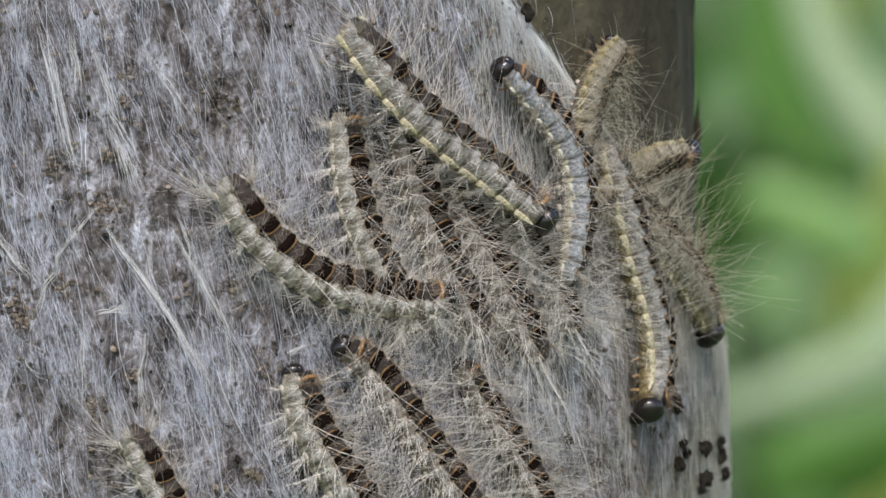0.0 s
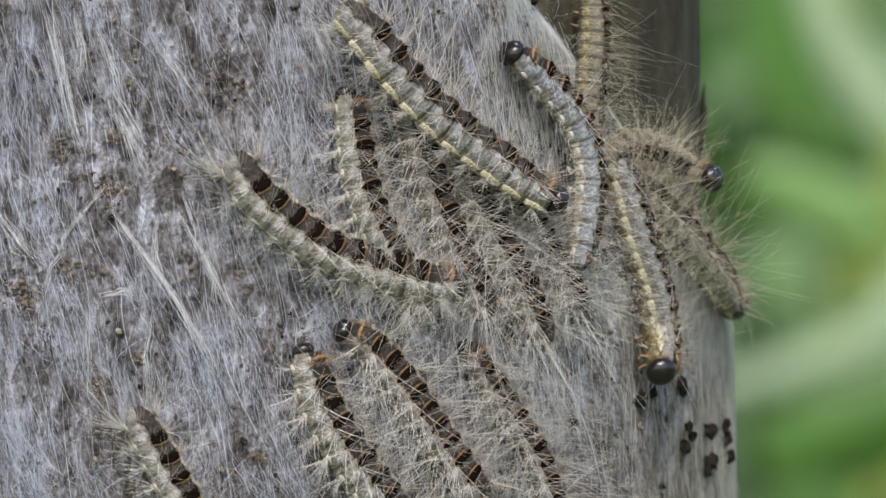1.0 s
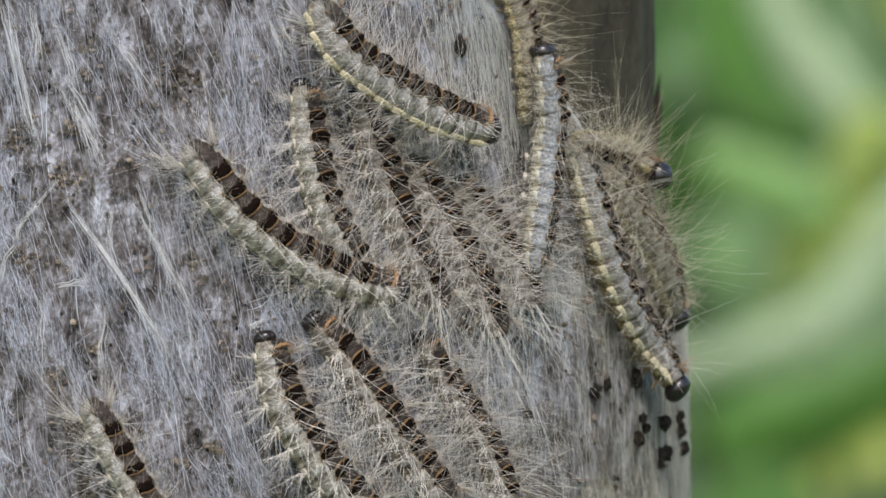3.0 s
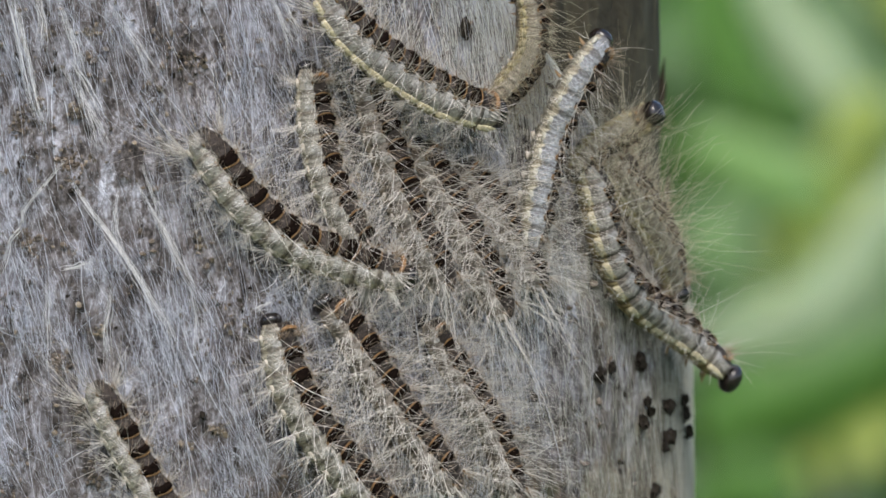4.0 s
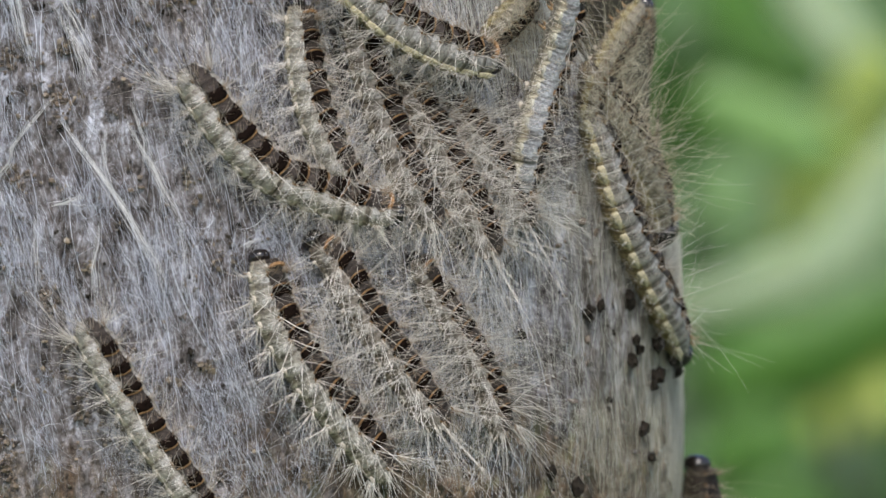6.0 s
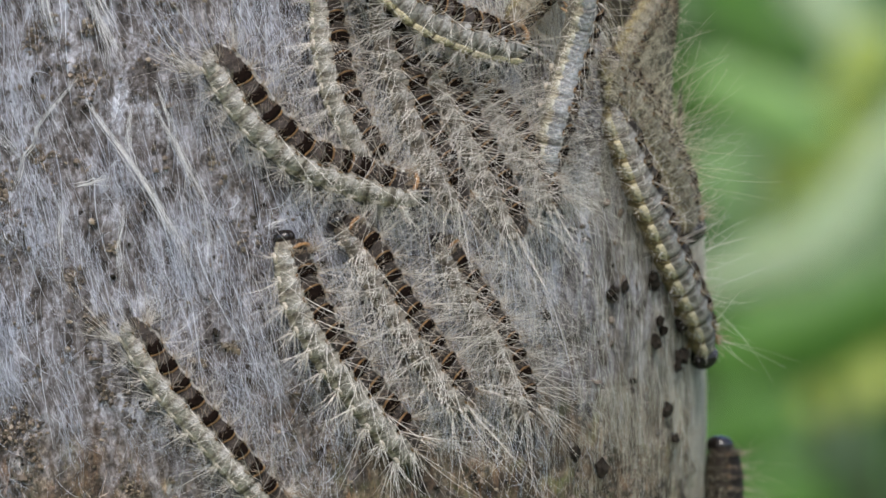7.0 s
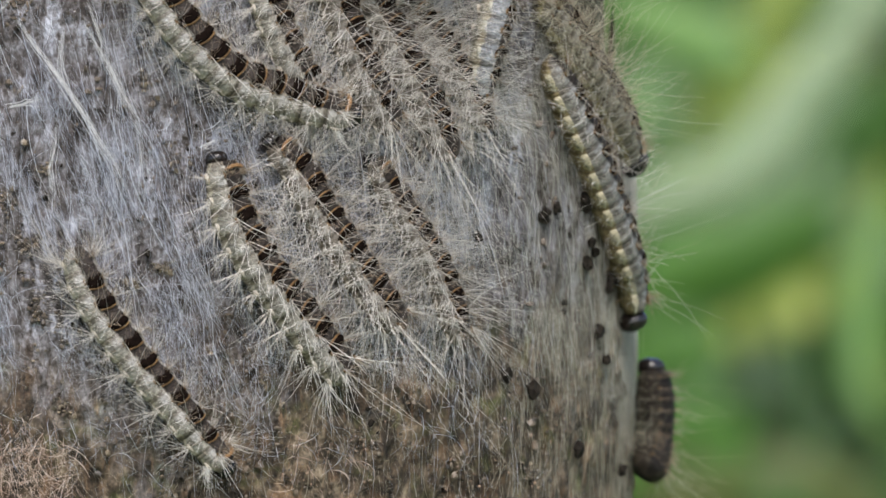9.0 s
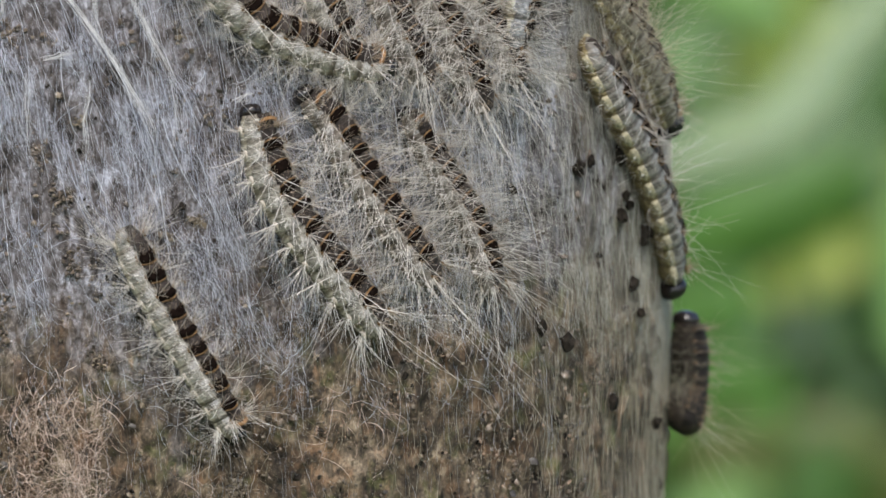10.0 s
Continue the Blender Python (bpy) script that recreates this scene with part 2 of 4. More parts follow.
def leaf_material(name, a, bcol):
    m, nt, b = material(name, 0.5, 0.35)
    g = grain(nt, 45, 4)
    c = ramp(nt, g, [(0.3, a), (0.7, bcol)])
    nt.links.new(c, b.inputs["Base Color"])
    t = nt.nodes.new("ShaderNodeBsdfTranslucent")
    nt.links.new(c, t.inputs[0])
    mx = nt.nodes.new("ShaderNodeMixShader")
    mx.inputs[0].default_value = 0.3
    nt.links.new(b.outputs[0], mx.inputs[1])
    nt.links.new(t.outputs[0], mx.inputs[2])
    nt.links.new(mx.outputs[0], nt.nodes["Material Output"].inputs[0])
    return m


BARK = bark_material()
NEST = nest_material()
LEAF_PALE = leaf_material("pale_leaf", (0.31, 0.40, 0.235), (0.41, 0.50, 0.32))
LEAF_YELLOW = leaf_material("yellow_green_leaf", (0.20, 0.27, 0.045), (0.28, 0.34, 0.07))
# brighter yellow-green: a far glint of light put into the leaf colour
LEAF_GLINT = leaf_material("glint_coloured_leaf", (0.42, 0.47, 0.13), (0.50, 0.55, 0.18))
LEAF_OLIVE = leaf_material("olive_leaf", (0.060, 0.080, 0.016), (0.095, 0.118, 0.024))
LEAF_MID = leaf_material("green_leaf", (0.056, 0.145, 0.020), (0.090, 0.205, 0.034))
LEAF_LIGHT = leaf_material("light_green_leaf", (0.16, 0.30, 0.085), (0.225, 0.38, 0.125))
LEAF_DARK = leaf_material("dark_green_leaf", (0.038, 0.10, 0.020), (0.066, 0.145, 0.030))
EARTH = plain("grassy_earth", (0.075, 0.118, 0.05), 0.5, 1.6, 0.9)


# ---------------------------------------------------------------- mesh helpers
def part(name, bm, mat, parent, label="", kind=""):
    """Links a bmesh or a mesh as one object under its thing."""
    if isinstance(bm, bmesh.types.BMesh):
        me = bpy.data.meshes.new(name)
        bm.to_mesh(me)
        bm.free()
    else:
        me = bm
    if mat and not me.materials:
        me.materials.append(mat)
    ob = new(name, me)
    ob.parent = parent
    return tagged(ob, label, kind=kind)


def smooth(me):
    me.polygons.foreach_set("use_smooth", [True] * len(me.polygons))
    return me


def mesh_of(name, verts, faces, mat):
    me = bpy.data.meshes.new(name)
    me.from_pydata([tuple(v) for v in verts], [], faces)
    me.materials.append(mat)
    return smooth(me)


def tubes(name, lines, radii, mat, taper=0.25, sides=3, both=False):
    """Many thin tapered tubes as one mesh. lines: (n, p, 3) array, radii: (n,) array."""
    lines = np.asarray(lines, float)
    n, p, _ = lines.shape
    tan = np.gradient(lines, axis=1)
    tan /= np.linalg.norm(tan, axis=2, keepdims=True) + 1e-12
    ref = np.where(np.abs(tan[..., 2:3]) < 0.9, np.array([0, 0, 1.0]), np.array([1.0, 0, 0]))
    u = np.cross(tan, ref)
    u /= np.linalg.norm(u, axis=2, keepdims=True) + 1e-12
    v = np.cross(tan, u)
    shape = taper + (1 - taper) * np.sin(math.pi * np.linspace(0, 1, p)) if both else np.linspace(1, taper, p)
    w = shape[None, :, None] * np.asarray(radii)[:, None, None]
    rings = [lines + w * (math.cos(a) * u + math.sin(a) * v) for a in np.arange(sides) * 2 * math.pi / sides]
    verts = np.stack(rings, 2).reshape(-1, 3)
    base = (np.arange(n)[:, None] * p + np.arange(p - 1)[None, :]).reshape(-1) * sides
    quads = []
    for k in range(sides):
        k2 = (k + 1) % sides
        quads.append(np.stack([base + k, base + k2, base + sides + k2, base + sides + k], 1))
    quads = np.concatenate(quads)
    me = bpy.data.meshes.new(name)
    me.vertices.add(len(verts))
    me.vertices.foreach_set("co", verts.ravel())
    me.loops.add(quads.size)
    me.loops.foreach_set("vertex_index", quads.ravel())
    me.polygons.add(len(quads))
    me.polygons.foreach_set("loop_start", np.arange(len(quads)) * 4)
    me.update(calc_edges=True)
    me.materials.append(mat)
    return smooth(me)


def lump(seed, rough=0.25, cuts=2):
    """A small uneven crumb of radius 1."""
    bm = bmesh.new()
    bmesh.ops.create_icosphere(bm, subdivisions=cuts, radius=1)
    for v in bm.verts:
        p = v.co + Vector((seed * 7.3, seed, 0))
        v.co *= 1 + rough * noise.noise(p * 1.7) + 0.4 * rough * noise.noise(p * 4.5)
    return bm


# ---------------------------------------------------------------- trunk and nest
def smoothstep(a, b, x):
    t = np.clip((x - a) / (b - a), 0, 1)
    return t * t * (3 - 2 * t)


def nest_radius(a, z):
    """Radius of the nest's outside at the angle a (from the camera's side towards +x) and the height z."""
    edge = np.interp(z, [-0.004, 0.010, 0.027, 0.048, 0.075], [115, 76, 58, 38, 15])
    there = smoothstep(-3, 3, edge - np.degrees(a)) * smoothstep(-100, -85, np.degrees(a))
    there = there * smoothstep(-0.078, -0.066, z) * (1 - smoothstep(0.068, 0.078, z))
    return BARK_R + (-0.0025) * (1 - there) + there * (0.0004 + 0.0028 * np.exp(-((z + 0.018) / 0.055) ** 2))


def on_nest(a, z, lift=0.0):
    r = nest_radius(a, z) + lift
    return np.stack([AXIS_X + r * np.sin(a), AXIS_Y - r * np.cos(a), z + 0 * a], -1)


def relief(p, scale, octaves):
    return noise.fractal(Vector(p) * scale, 0.8, 2.0, octaves)


def sheet(name, angles, heights, radius_of, mat, closed=False):
    verts, faces = [], []
    na, nz = len(angles), len(heights)
    for z in heights:
        for a in angles:
            r = radius_of(a, z)
            verts.append((AXIS_X + r * math.sin(a), AXIS_Y - r * math.cos(a), z))
    for j in range(nz - 1):
        for i in range(na if closed else na - 1):
            k = (i + 1) % na
            faces.append((j * na + i, j * na + k, (j + 1) * na + k, (j + 1) * na + i))
    return mesh_of(name, verts, faces, mat)


def build_tree():
    tree = tagged(new("tree"), "slim grey-brown tree trunk carrying a silk nest", "tree")
    fine = np.arange(-0.12, 0.1201, 0.0016)
    heights = [*np.linspace(-1.2, -0.13, 40), *fine, *np.linspace(0.13, 3.2, 60)]
    angles = np.radians(np.arange(0, 360, 1.5))

    def r(a, z):
        p = (math.cos(a) * 0.066, math.sin(a) * 0.066, z * 0.35)
        flare = 0.05 * max(0, -z - 0.8) ** 2
        return BARK_R - 0.0006 + flare + 0.0012 * relief(p, 55, 3) + 0.0004 * relief(p, 300, 2)
    part("trunk", sheet("trunk", angles, heights, r, BARK, True), BARK, tree, "furrowed grey-brown bark")
    rg = np.random.default_rng(77)
    shapes = []
    for k in range(5):
        bm = lump(k + 3, 0.5, 3)
        bmesh.ops.scale(bm, vec=(0.5 * MM, 2.2 * MM, (7 + 2 * k) * MM), verts=bm.verts)
        me = bpy.data.meshes.new("bark_ridge")
        bm.to_mesh(me)
        bm.free()
        me.materials.append(BARK)
        shapes.append(smooth(me))
    for k in range(240):
        a, z = rg.uniform(0, 2 * math.pi), rg.uniform(-0.2, 0.25)
        turn = a if a < math.pi else a - 2 * math.pi
        if abs(z) < 0.09 and math.radians(-104) < turn < math.radians(116) and float(nest_radius(np.array([turn]), np.array([z]))[0]) > BARK_R - 0.0012:
            continue
        ridge = part("bark_ridge", shapes[k % 5], None, tree)
        ridge.matrix_basis = pose(AXIS_X + BARK_R * math.sin(a), AXIS_Y - BARK_R * math.cos(a), z, 0, rg.uniform(-8, 8), math.degrees(a) - 90)
    return tree


def build_nest():
    angles = np.radians(np.arange(-100, 112, 0.42))
    heights = np.arange(-0.08, 0.0801, 0.0005)
    aa, zz = np.meshgrid(angles, heights)
    rad = nest_radius(aa, zz)
    row = {round(z, 5): j for j, z in enumerate(heights)}
    col = {round(a, 6): i for i, a in enumerate(angles)}

    def r(a, z):
        p = (a * 0.07, 0, z * 0.6)
        rough = 0.0003 + 0.0005 * float(smoothstep(0.012, 0.035, -z))
        return rad[row[round(z, 5)], col[round(a, 6)]] + 0.0009 * relief(p, 90, 2) + rough * relief(p, 420, 3)
    nest = new("silk_nest", sheet("silk_nest", angles, heights, r, NEST))
    return tagged(nest, "grey felted silk nest with frass spun over the bark", "caterpillar nest")


tree = build_tree()
nest = build_nest()


# bare spots where caked frass shows between the threads: x, z, radius in millimetres
CAKES = [(-32.5, 37, 4.5), (-56, 27, 3.5), (-48, 22, 3.0), (-40, 24, 1.8), (-51, 39, 1.4), (-54, 12, 2.5), (-45, -18, 2.5),
         (-56, -24, 4.0), (-24, -32, 3.0), (-50, -4, 2.0), (-33, 12, 1.6), (-30, -13, 1.6), (-60, 8, 3.2), (-61, -4, 3.0), (-47, -9, 1.8)]


def bareness(a, z):
    x = AXIS_X + 0.069 * np.sin(a)
    return sum(np.exp(-((x / MM - cx) ** 2 + (z / MM - cz) ** 2) / (1.1 * r) ** 2) for cx, cz, r in CAKES)


def patches(a, z, scale=55.0):
    """How thickly the silk is spun, 0 to 1, in uneven patches."""
    return np.array([0.5 + 0.32 * relief((x * 0.07, 3.0, y * 0.7), scale, 2) + 0.42 * relief((x * 0.07, 9.0, y * 0.8), scale * 3.4, 2) for x, y in zip(a, z)])


def silk_threads(count, rng, a_range, z_range, length, lean, spread, lift, thick, patchy, name, mat, points=6):
    """Threads that follow the nest's outside. lean: degrees from upright, leaning to +x downwards."""
    a0 = np.radians(rng.uniform(*a_range, count) + rng.normal(0, 6 if a_range[1] - a_range[0] > 15 else 1, count))
    z0 = rng.uniform(*z_range, count) + rng.normal(0, 0.0025, count)
    keep = patches(a0, z0) - 0.45 * bareness(a0, z0) > rng.uniform(0.5 - patchy, 0.5 + patchy, count)
    a0, z0 = a0[keep], z0[keep]
    count = len(a0)
    ln = rng.uniform(*length, count) * MM
    ang = np.radians(rng.normal(lean, spread, count))
    t = np.linspace(0, 1, points)[None, :]
    bend = rng.normal(0, 0.2 + spread / 90, count)[:, None]
    th = ang[:, None] + bend * (t - 0.5)
    z = z0[:, None] - ln[:, None] * (t - 0.5) * np.cos(th)
    a = a0[:, None] + ln[:, None] * (t - 0.5) * np.sin(th) / 0.07
    h = rng.uniform(*lift, count)[:, None] * MM * (0.4 + 0.6 * np.sin(math.pi * t)) + rng.normal(0, 0.07 * MM, (count, points))
    pts = on_nest(a, z, h)
    rad = thick[0] * MM + (thick[1] - thick[0]) * MM * rng.uniform(0, 1, count) ** 2.5
    return tubes(name, pts, rad, mat, 0.3, 3, True)


rng = np.random.default_rng(5)
for mat, *spec in (
        (SILK, 15000, (-62, 38), (-0.026, 0.072), (2, 14), 14, 13, (0.2, 1.8), (0.006, 0.028), 0.14),
        (SILK, 3900, (-62, 38), (-0.016, 0.072), (5, 24), 16, 8, (0.8, 2.4), (0.012, 0.042), 0.32),
        (SILK, 6500, (-62, 38), (-0.038, 0.072), (1.5, 6), 12, 36, (0.8, 2.0), (0.010, 0.034), 0.06),
        (SILK, 8000, (-62, 42), (-0.029, 0.01), (2, 10), 6, 34, (0.1, 1.4), (0.006, 0.026), 0.08),
        (SILK, 11000, (-62, 44), (-0.038, 0.072), (1.2, 6), 8, 48, (0.2, 1.8), (0.005, 0.020), 0.07),
        (SILK, 1200, (-62, 50), (-0.075, -0.025), (4, 16), 2, 7, (0.3, 1.0), (0.004, 0.018), 0.3),
        (FELT, 3000, (-62, 60), (-0.075, -0.020), (1.2, 6), 0, 45, (0.1, 1.1), (0.005, 0.020), 0.35),
        (GREY_FELT, 13000, (25, 100), (-0.026, 0.05), (3, 16), 7, 11, (0.1, 0.7), (0.006, 0.026), 0.35),
        (FELT, 6000, (56, 100), (-0.075, -0.02), (3, 16), 4, 9, (0.1, 0.7), (0.007, 0.026), 0.35),
        (FELT, 1000, (20, 58), (-0.075, -0.022), (2, 9), 3, 14, (0.1, 0.7), (0.006, 0.022), 0.2),
        (GREY_FELT, 5500, (70, 108), (-0.03, 0.012), (3, 12), 5, 14, (0.2, 0.9), (0.010, 0.030), 0.5),
        (FILM, 2600, (33, 50), (0.026, 0.056), (5, 16), 9, 6, (0.3, 0.9), (0.012, 0.034), 0.6),
        (GREY_FELT, 5000, (25, 100), (-0.032, 0.05), (1.5, 8), 0, 40, (0.1, 1.0), (0.005, 0.018), 0.3),
        (SILK, 2600, (-62, -18), (-0.036, -0.010), (1.5, 6), 8, 40, (0.2, 1.4), (0.005, 0.018), 0.14)):
    part("silk_thread", silk_threads(spec[0], rng, *spec[1:], "silk_thread", mat), mat, nest, "fine grey-white silk threads", "stuff")


def strand(i, thick, *points):
    """A thick strand: a bundle of wisps that fan out at the lower end."""
    p = np.array(points, float) * MM
    t = np.linspace(0, 1, 10)
    run = np.linspace(0, 1, len(p))
    mid = np.stack([np.interp(t, run, p[:, k]) for k in range(3)], 1)
    rg = np.random.default_rng(100 + i)
    wisps = mid[None] + rg.normal(0, 0.20 * MM, (11, 1, 3)) + rg.normal(0, 0.55 * MM, (11, 1, 3)) * (t ** 2)[None, :, None]
    sway = np.cumsum(rg.normal(0, 0.10 * MM, (1, 10, 3)), axis=1)
    wisps += rg.normal(0, 0.05 * MM, wisps.shape) + sway
    part("silk_strand", tubes("silk_strand", wisps, thick * MM * rg.uniform(0.2, 0.7, 11), STRAND, 0.15, 4, True), STRAND, nest, "bright white silk strand", "stuff")


strand(0, 0.050, (-56.6, 1.2, 45.0), (-54.7, 0.4, 37.6), (-53.2, -0.3, 30.9), (-51.9, -0.8, 26.1))
strand(1, 0.050, (-53.2, 0.3, 44.9), (-52.1, -0.2, 40.5), (-52.6, -0.2, 36.8))
strand(2, 0.045, (-50.4, -0.5, 42.7), (-48.0, -1.1, 37.5), (-46.4, -1.5, 33.5))
strand(3, 0.040, (-43.6, -1.6, 42.6), (-40.3, -2.1, 37.5), (-37.5, -2.4, 33.2))
strand(4, 0.045, (-48.9, -1.0, 35.3), (-47.3, -1.4, 32.4), (-45.4, -1.8, 29.3))
strand(5, 0.055, (-48.6, -1.8, 19.5), (-45.8, -2.5, 15.1), (-41.4, -3.1, 9.2), (-36.2, -3.6, 0.8), (-34.0, -3.7, -3.6))
strand(6, 0.040, (-39.9, -2.9, 19.1), (-36.2, -3.2, 11.8), (-32.9, -3.4, 5.2))
strand(7, 0.060, (-49.9, -1.4, 22.3), (-52.9, -0.9, 18.7), (-55.2, -0.4, 15.8), (-55.0, -0.6, 14.4), (-56.9, -0.1, 12.1), (-56.9, -0.2, 10.3), (-58.4, 0.2, 7.0))
strand(8, 0.045, (-63.8, 2.9, 19.4), (-60.7, 1.4, 15.8), (-57.6, 0.2, 12.3))
strand(9, 0.050, (-22.7, -0.7, 43.4), (-21.0, -0.5, 39.7), (-19.4, -0.2, 36.2))
strand(10, 0.040, (-20.8, -0.3, 43.4), (-19.7, -0.2, 40.5), (-18.8, 0.0, 37.9))
strand(11, 0.035, (-42.5, -2.7, 18.4), (-43.2, -2.8, 14.0), (-42.8, -3.0, 10.3))
strand(12, 0.035, (-43.6, -3.1, 5.9), (-44.4, -3.1, 0.8), (-44.1, -3.3, -5.1))
strand(13, 0.030, (-49.9, -0.9, 34.6), (-47.3, -1.6, 29.4), (-45.8, -2.1, 22.8))
strand(14, 0.035, (-37.7, -3.1, 15.4), (-35.5, -3.3, 10.3), (-35.5, -3.4, 6.6))
strand(15, 0.030, (-33.3, -3.4, 6.6), (-32.2, -3.5, 2.2), (-31.8, -3.6, -3.6))
strand(16, 0.070, (-49.8, -2.1, 8.3), (-47.6, -2.4, 9.1), (-45.3, -2.8, 9.9))
strand(17, 0.050, (-24.8, -2.7, 2.7), (-23.9, -2.6, 3.3), (-22.8, -2.4, 3.9))
strand(18, 0.030, (-51.6, -1.7, 7.1), (-51.9, -1.8, 2.4), (-51.4, -2.1, -3.5))
strand(19, 0.045, (-57.3, 1.4, 45.6), (-55.8, 0.9, 41.1), (-54.7, 0.3, 35.2), (-52.9, -0.5, 27.8))
strand(20, 0.040, (-47.7, -1.4, 32.9), (-45.1, -1.9, 28.5), (-43.2, -2.4, 24.8))
strand(21, 0.030, (-39.6, -2.8, 21.9), (-38.1, -3.0, 16.7), (-37.8, -3.2, 12.3))


def crumbs(count, rng, a_range, z_range, size, name, mat, label, lift=0.0, cake=False):
    """Grit and droppings caught in the silk: broken angular grains, as one mesh."""
    bm = bmesh.new()
    bmesh.ops.create_icosphere(bm, subdivisions=1, radius=1)
    shape = np.array([v.co for v in bm.verts])
    tri = np.array([[v.index for v in f.verts] for f in bm.faces])
    bm.free()
    if cake:
        a = np.radians(rng.normal(sum(a_range) / 2, (a_range[1] - a_range[0]) / 4, count))
        z = rng.normal(sum(z_range) / 2, (z_range[1] - z_range[0]) / 4, count)
    else:
        a = np.radians(rng.uniform(*a_range, count))
        z = rng.uniform(*z_range, count)
    keep = patches(a, z, 80.0) < rng.uniform(0.25, 0.6, count)
    a, z = a[keep], z[keep]
    count = len(a)
    c = on_nest(a, z, lift * MM)
    s = size[0] * MM + (size[1] - size[0]) * MM * rng.uniform(0, 1, count) ** 1.8
    turn = rng.uniform(0.5, 1.5, (count, 1, 3)) * rng.uniform(0.55, 1.25, (count, len(shape), 1))
    verts = (c[:, None, :] + s[:, None, None] * shape[None] * turn).reshape(-1, 3)
    faces = (tri[None] + np.arange(count)[:, None, None] * len(shape)).reshape(-1, 3)
    me = mesh_of(name, verts, [tuple(map(int, f)) for f in faces], mat)
    me.polygons.foreach_set("use_smooth", [False] * len(me.polygons))
    part(name, me, mat, nest, label, "stuff")


crumbs(9000, rng, (-62, 60), (-0.075, 0.072), (0.08, 0.52), "grit", GRIT, "brown grit caught in the silk", 0.45)
crumbs(5000, rng, (-62, 36), (-0.05, 0.072), (0.06, 0.30), "husk", GRIT, "dark husks held by the outer threads", 1.25)
crumbs(6000, rng, (-62, 36), (-0.075, 0.072), (0.07, 0.42), "granule", GRIT_PALE, "tan granules lying in the silk", 0.8)
crumbs(5000, rng, (-62, 32), (-0.075, -0.012), (0.06, 0.28), "crumb", GRIT_PALE, "ochre crumbs caught in the silk")
crumbs(3200, rng, (-62, 60), (-0.075, 0.072), (0.08, 0.55), "speck", FRASS_BLACK, "dark specks under the silk")


def clump(rng, spots):
    """Rough cakes of brown frass under the silk. spots: x, z, radius in millimetres."""
    for x, z, r in spots:
        a0 = math.asin((x * MM - AXIS_X) / BARK_R)
        w = math.degrees(r * MM / BARK_R)
        a0 = math.degrees(a0)
        n = int(90 * r)
        crumbs(n, rng, (a0 - w, a0 + w), (z * MM - r * MM * 0.8, z * MM + r * MM * 0.8), (0.10, 0.42), "frass_cake", GRIT if r > 1.7 else GRIT_PALE, "caked brown frass under the silk", 0.15, True)


clump(rng, CAKES)
# white glossy grains added to stand for the silk's glints
GLINT = plain("white_glint", (0.85, 0.85, 0.88), 0.1, 900, 0.15, 0.8)
crumbs(4200, rng, (-62, 75), (-0.075, 0.072), (0.022, 0.062), "droplet", GLINT, "tiny white specks added in place of glints of the silk", 0.9)
RAGGED = hair_material("pinkish_fibre", (0.46, 0.32, 0.25), (0.90, 0.76, 0.66), 0.2)
for count, *spot in ((2400, (-15, -5), (-0.060, -0.036)), (160, (-26, -16), (-0.050, -0.030)), (220, (19, 27), (-0.041, -0.034)), (200, (4, 9), (-0.056, -0.050))):
    part("bark_fibre", silk_threads(count, rng, *spot, (2, 6), 0, 50, (0.3, 1.6), (0.01, 0.045), 0.6, "bark_fibre", RAGGED), RAGGED, nest, "ragged pinkish-brown bark fibres", "stuff")
FLAKE = hair_material("rusty_flake", (0.07, 0.042, 0.026), (0.30, 0.205, 0.145), 0.0)
for count, *spot in ((3800, (-15, -4), (-0.062, -0.036)), (500, (18, 28), (-0.041, -0.033)), (900, (30, 60), (-0.060, -0.022))):
    crumbs(count, rng, *spot, (0.05, 0.25), "bark_flake", FLAKE, "rusty flakes of bare bark", 0.5)
spots = np.random.default_rng(21)
clump(rng, [(x, z, q) for x, z, q in zip(spots.uniform(-58, 2, 46), spots.uniform(-62, 48, 46), spots.uniform(0.5, 1.9, 46))])
crumbs(700, rng, (25, 95), (-0.075, 0.03), (0.06, 0.36), "fleck", FRASS_BLACK, "dark flecks on the flank")
crumbs(4200, rng, (20, 78), (-0.075, -0.012), (0.05, 0.26), "bark_crumb", GRIT_PALE, "small brown bark crumbs", 0.25)
crumbs(4500, rng, (-30, 66), (-0.075, -0.022), (0.06, 0.34), "pit_crumb", GRIT, "dark brown grit in the bark's pits", 0.2)
# more white grains for glints, on the lower flank
crumbs(3000, rng, (10, 78), (-0.075, -0.016), (0.025, 0.065), "droplet", GLINT, "tiny white specks added in place of glints of the silk", 0.7)


# ---------------------------------------------------------------- droppings
def dropping(x, y, z, r, i):
    bm = lump(i + 2, 0.75, 2)
    bmesh.ops.scale(bm, vec=(1.0, 0.9, 1.15 + 0.2 * (i % 3)), verts=bm.verts)
    bmesh.ops.scale(bm, vec=(r * MM,) * 3, verts=bm.verts)
    me = bpy.data.meshes.new("dropping")
    bm.to_mesh(me)
    bm.free()
    me.materials.append(FRASS_BLACK)
    ob = new("dropping", me)
    ob.matrix_basis = pose(x * MM, y * MM, z * MM, 0, i * 47 % 60 - 30, i * 31)
    tagged(ob, "small black caterpillar dropping stuck to the silk", "dropping", "droppings on the nest")


dropping(11.6, 15.4, -8.7, 0.51, 0)
dropping(20.4, 25.2, -5.7, 0.81, 1)
dropping(22.1, 27.8, -4.8, 0.59, 2)
dropping(26.1, 34.4, -3.7, 0.81, 3)
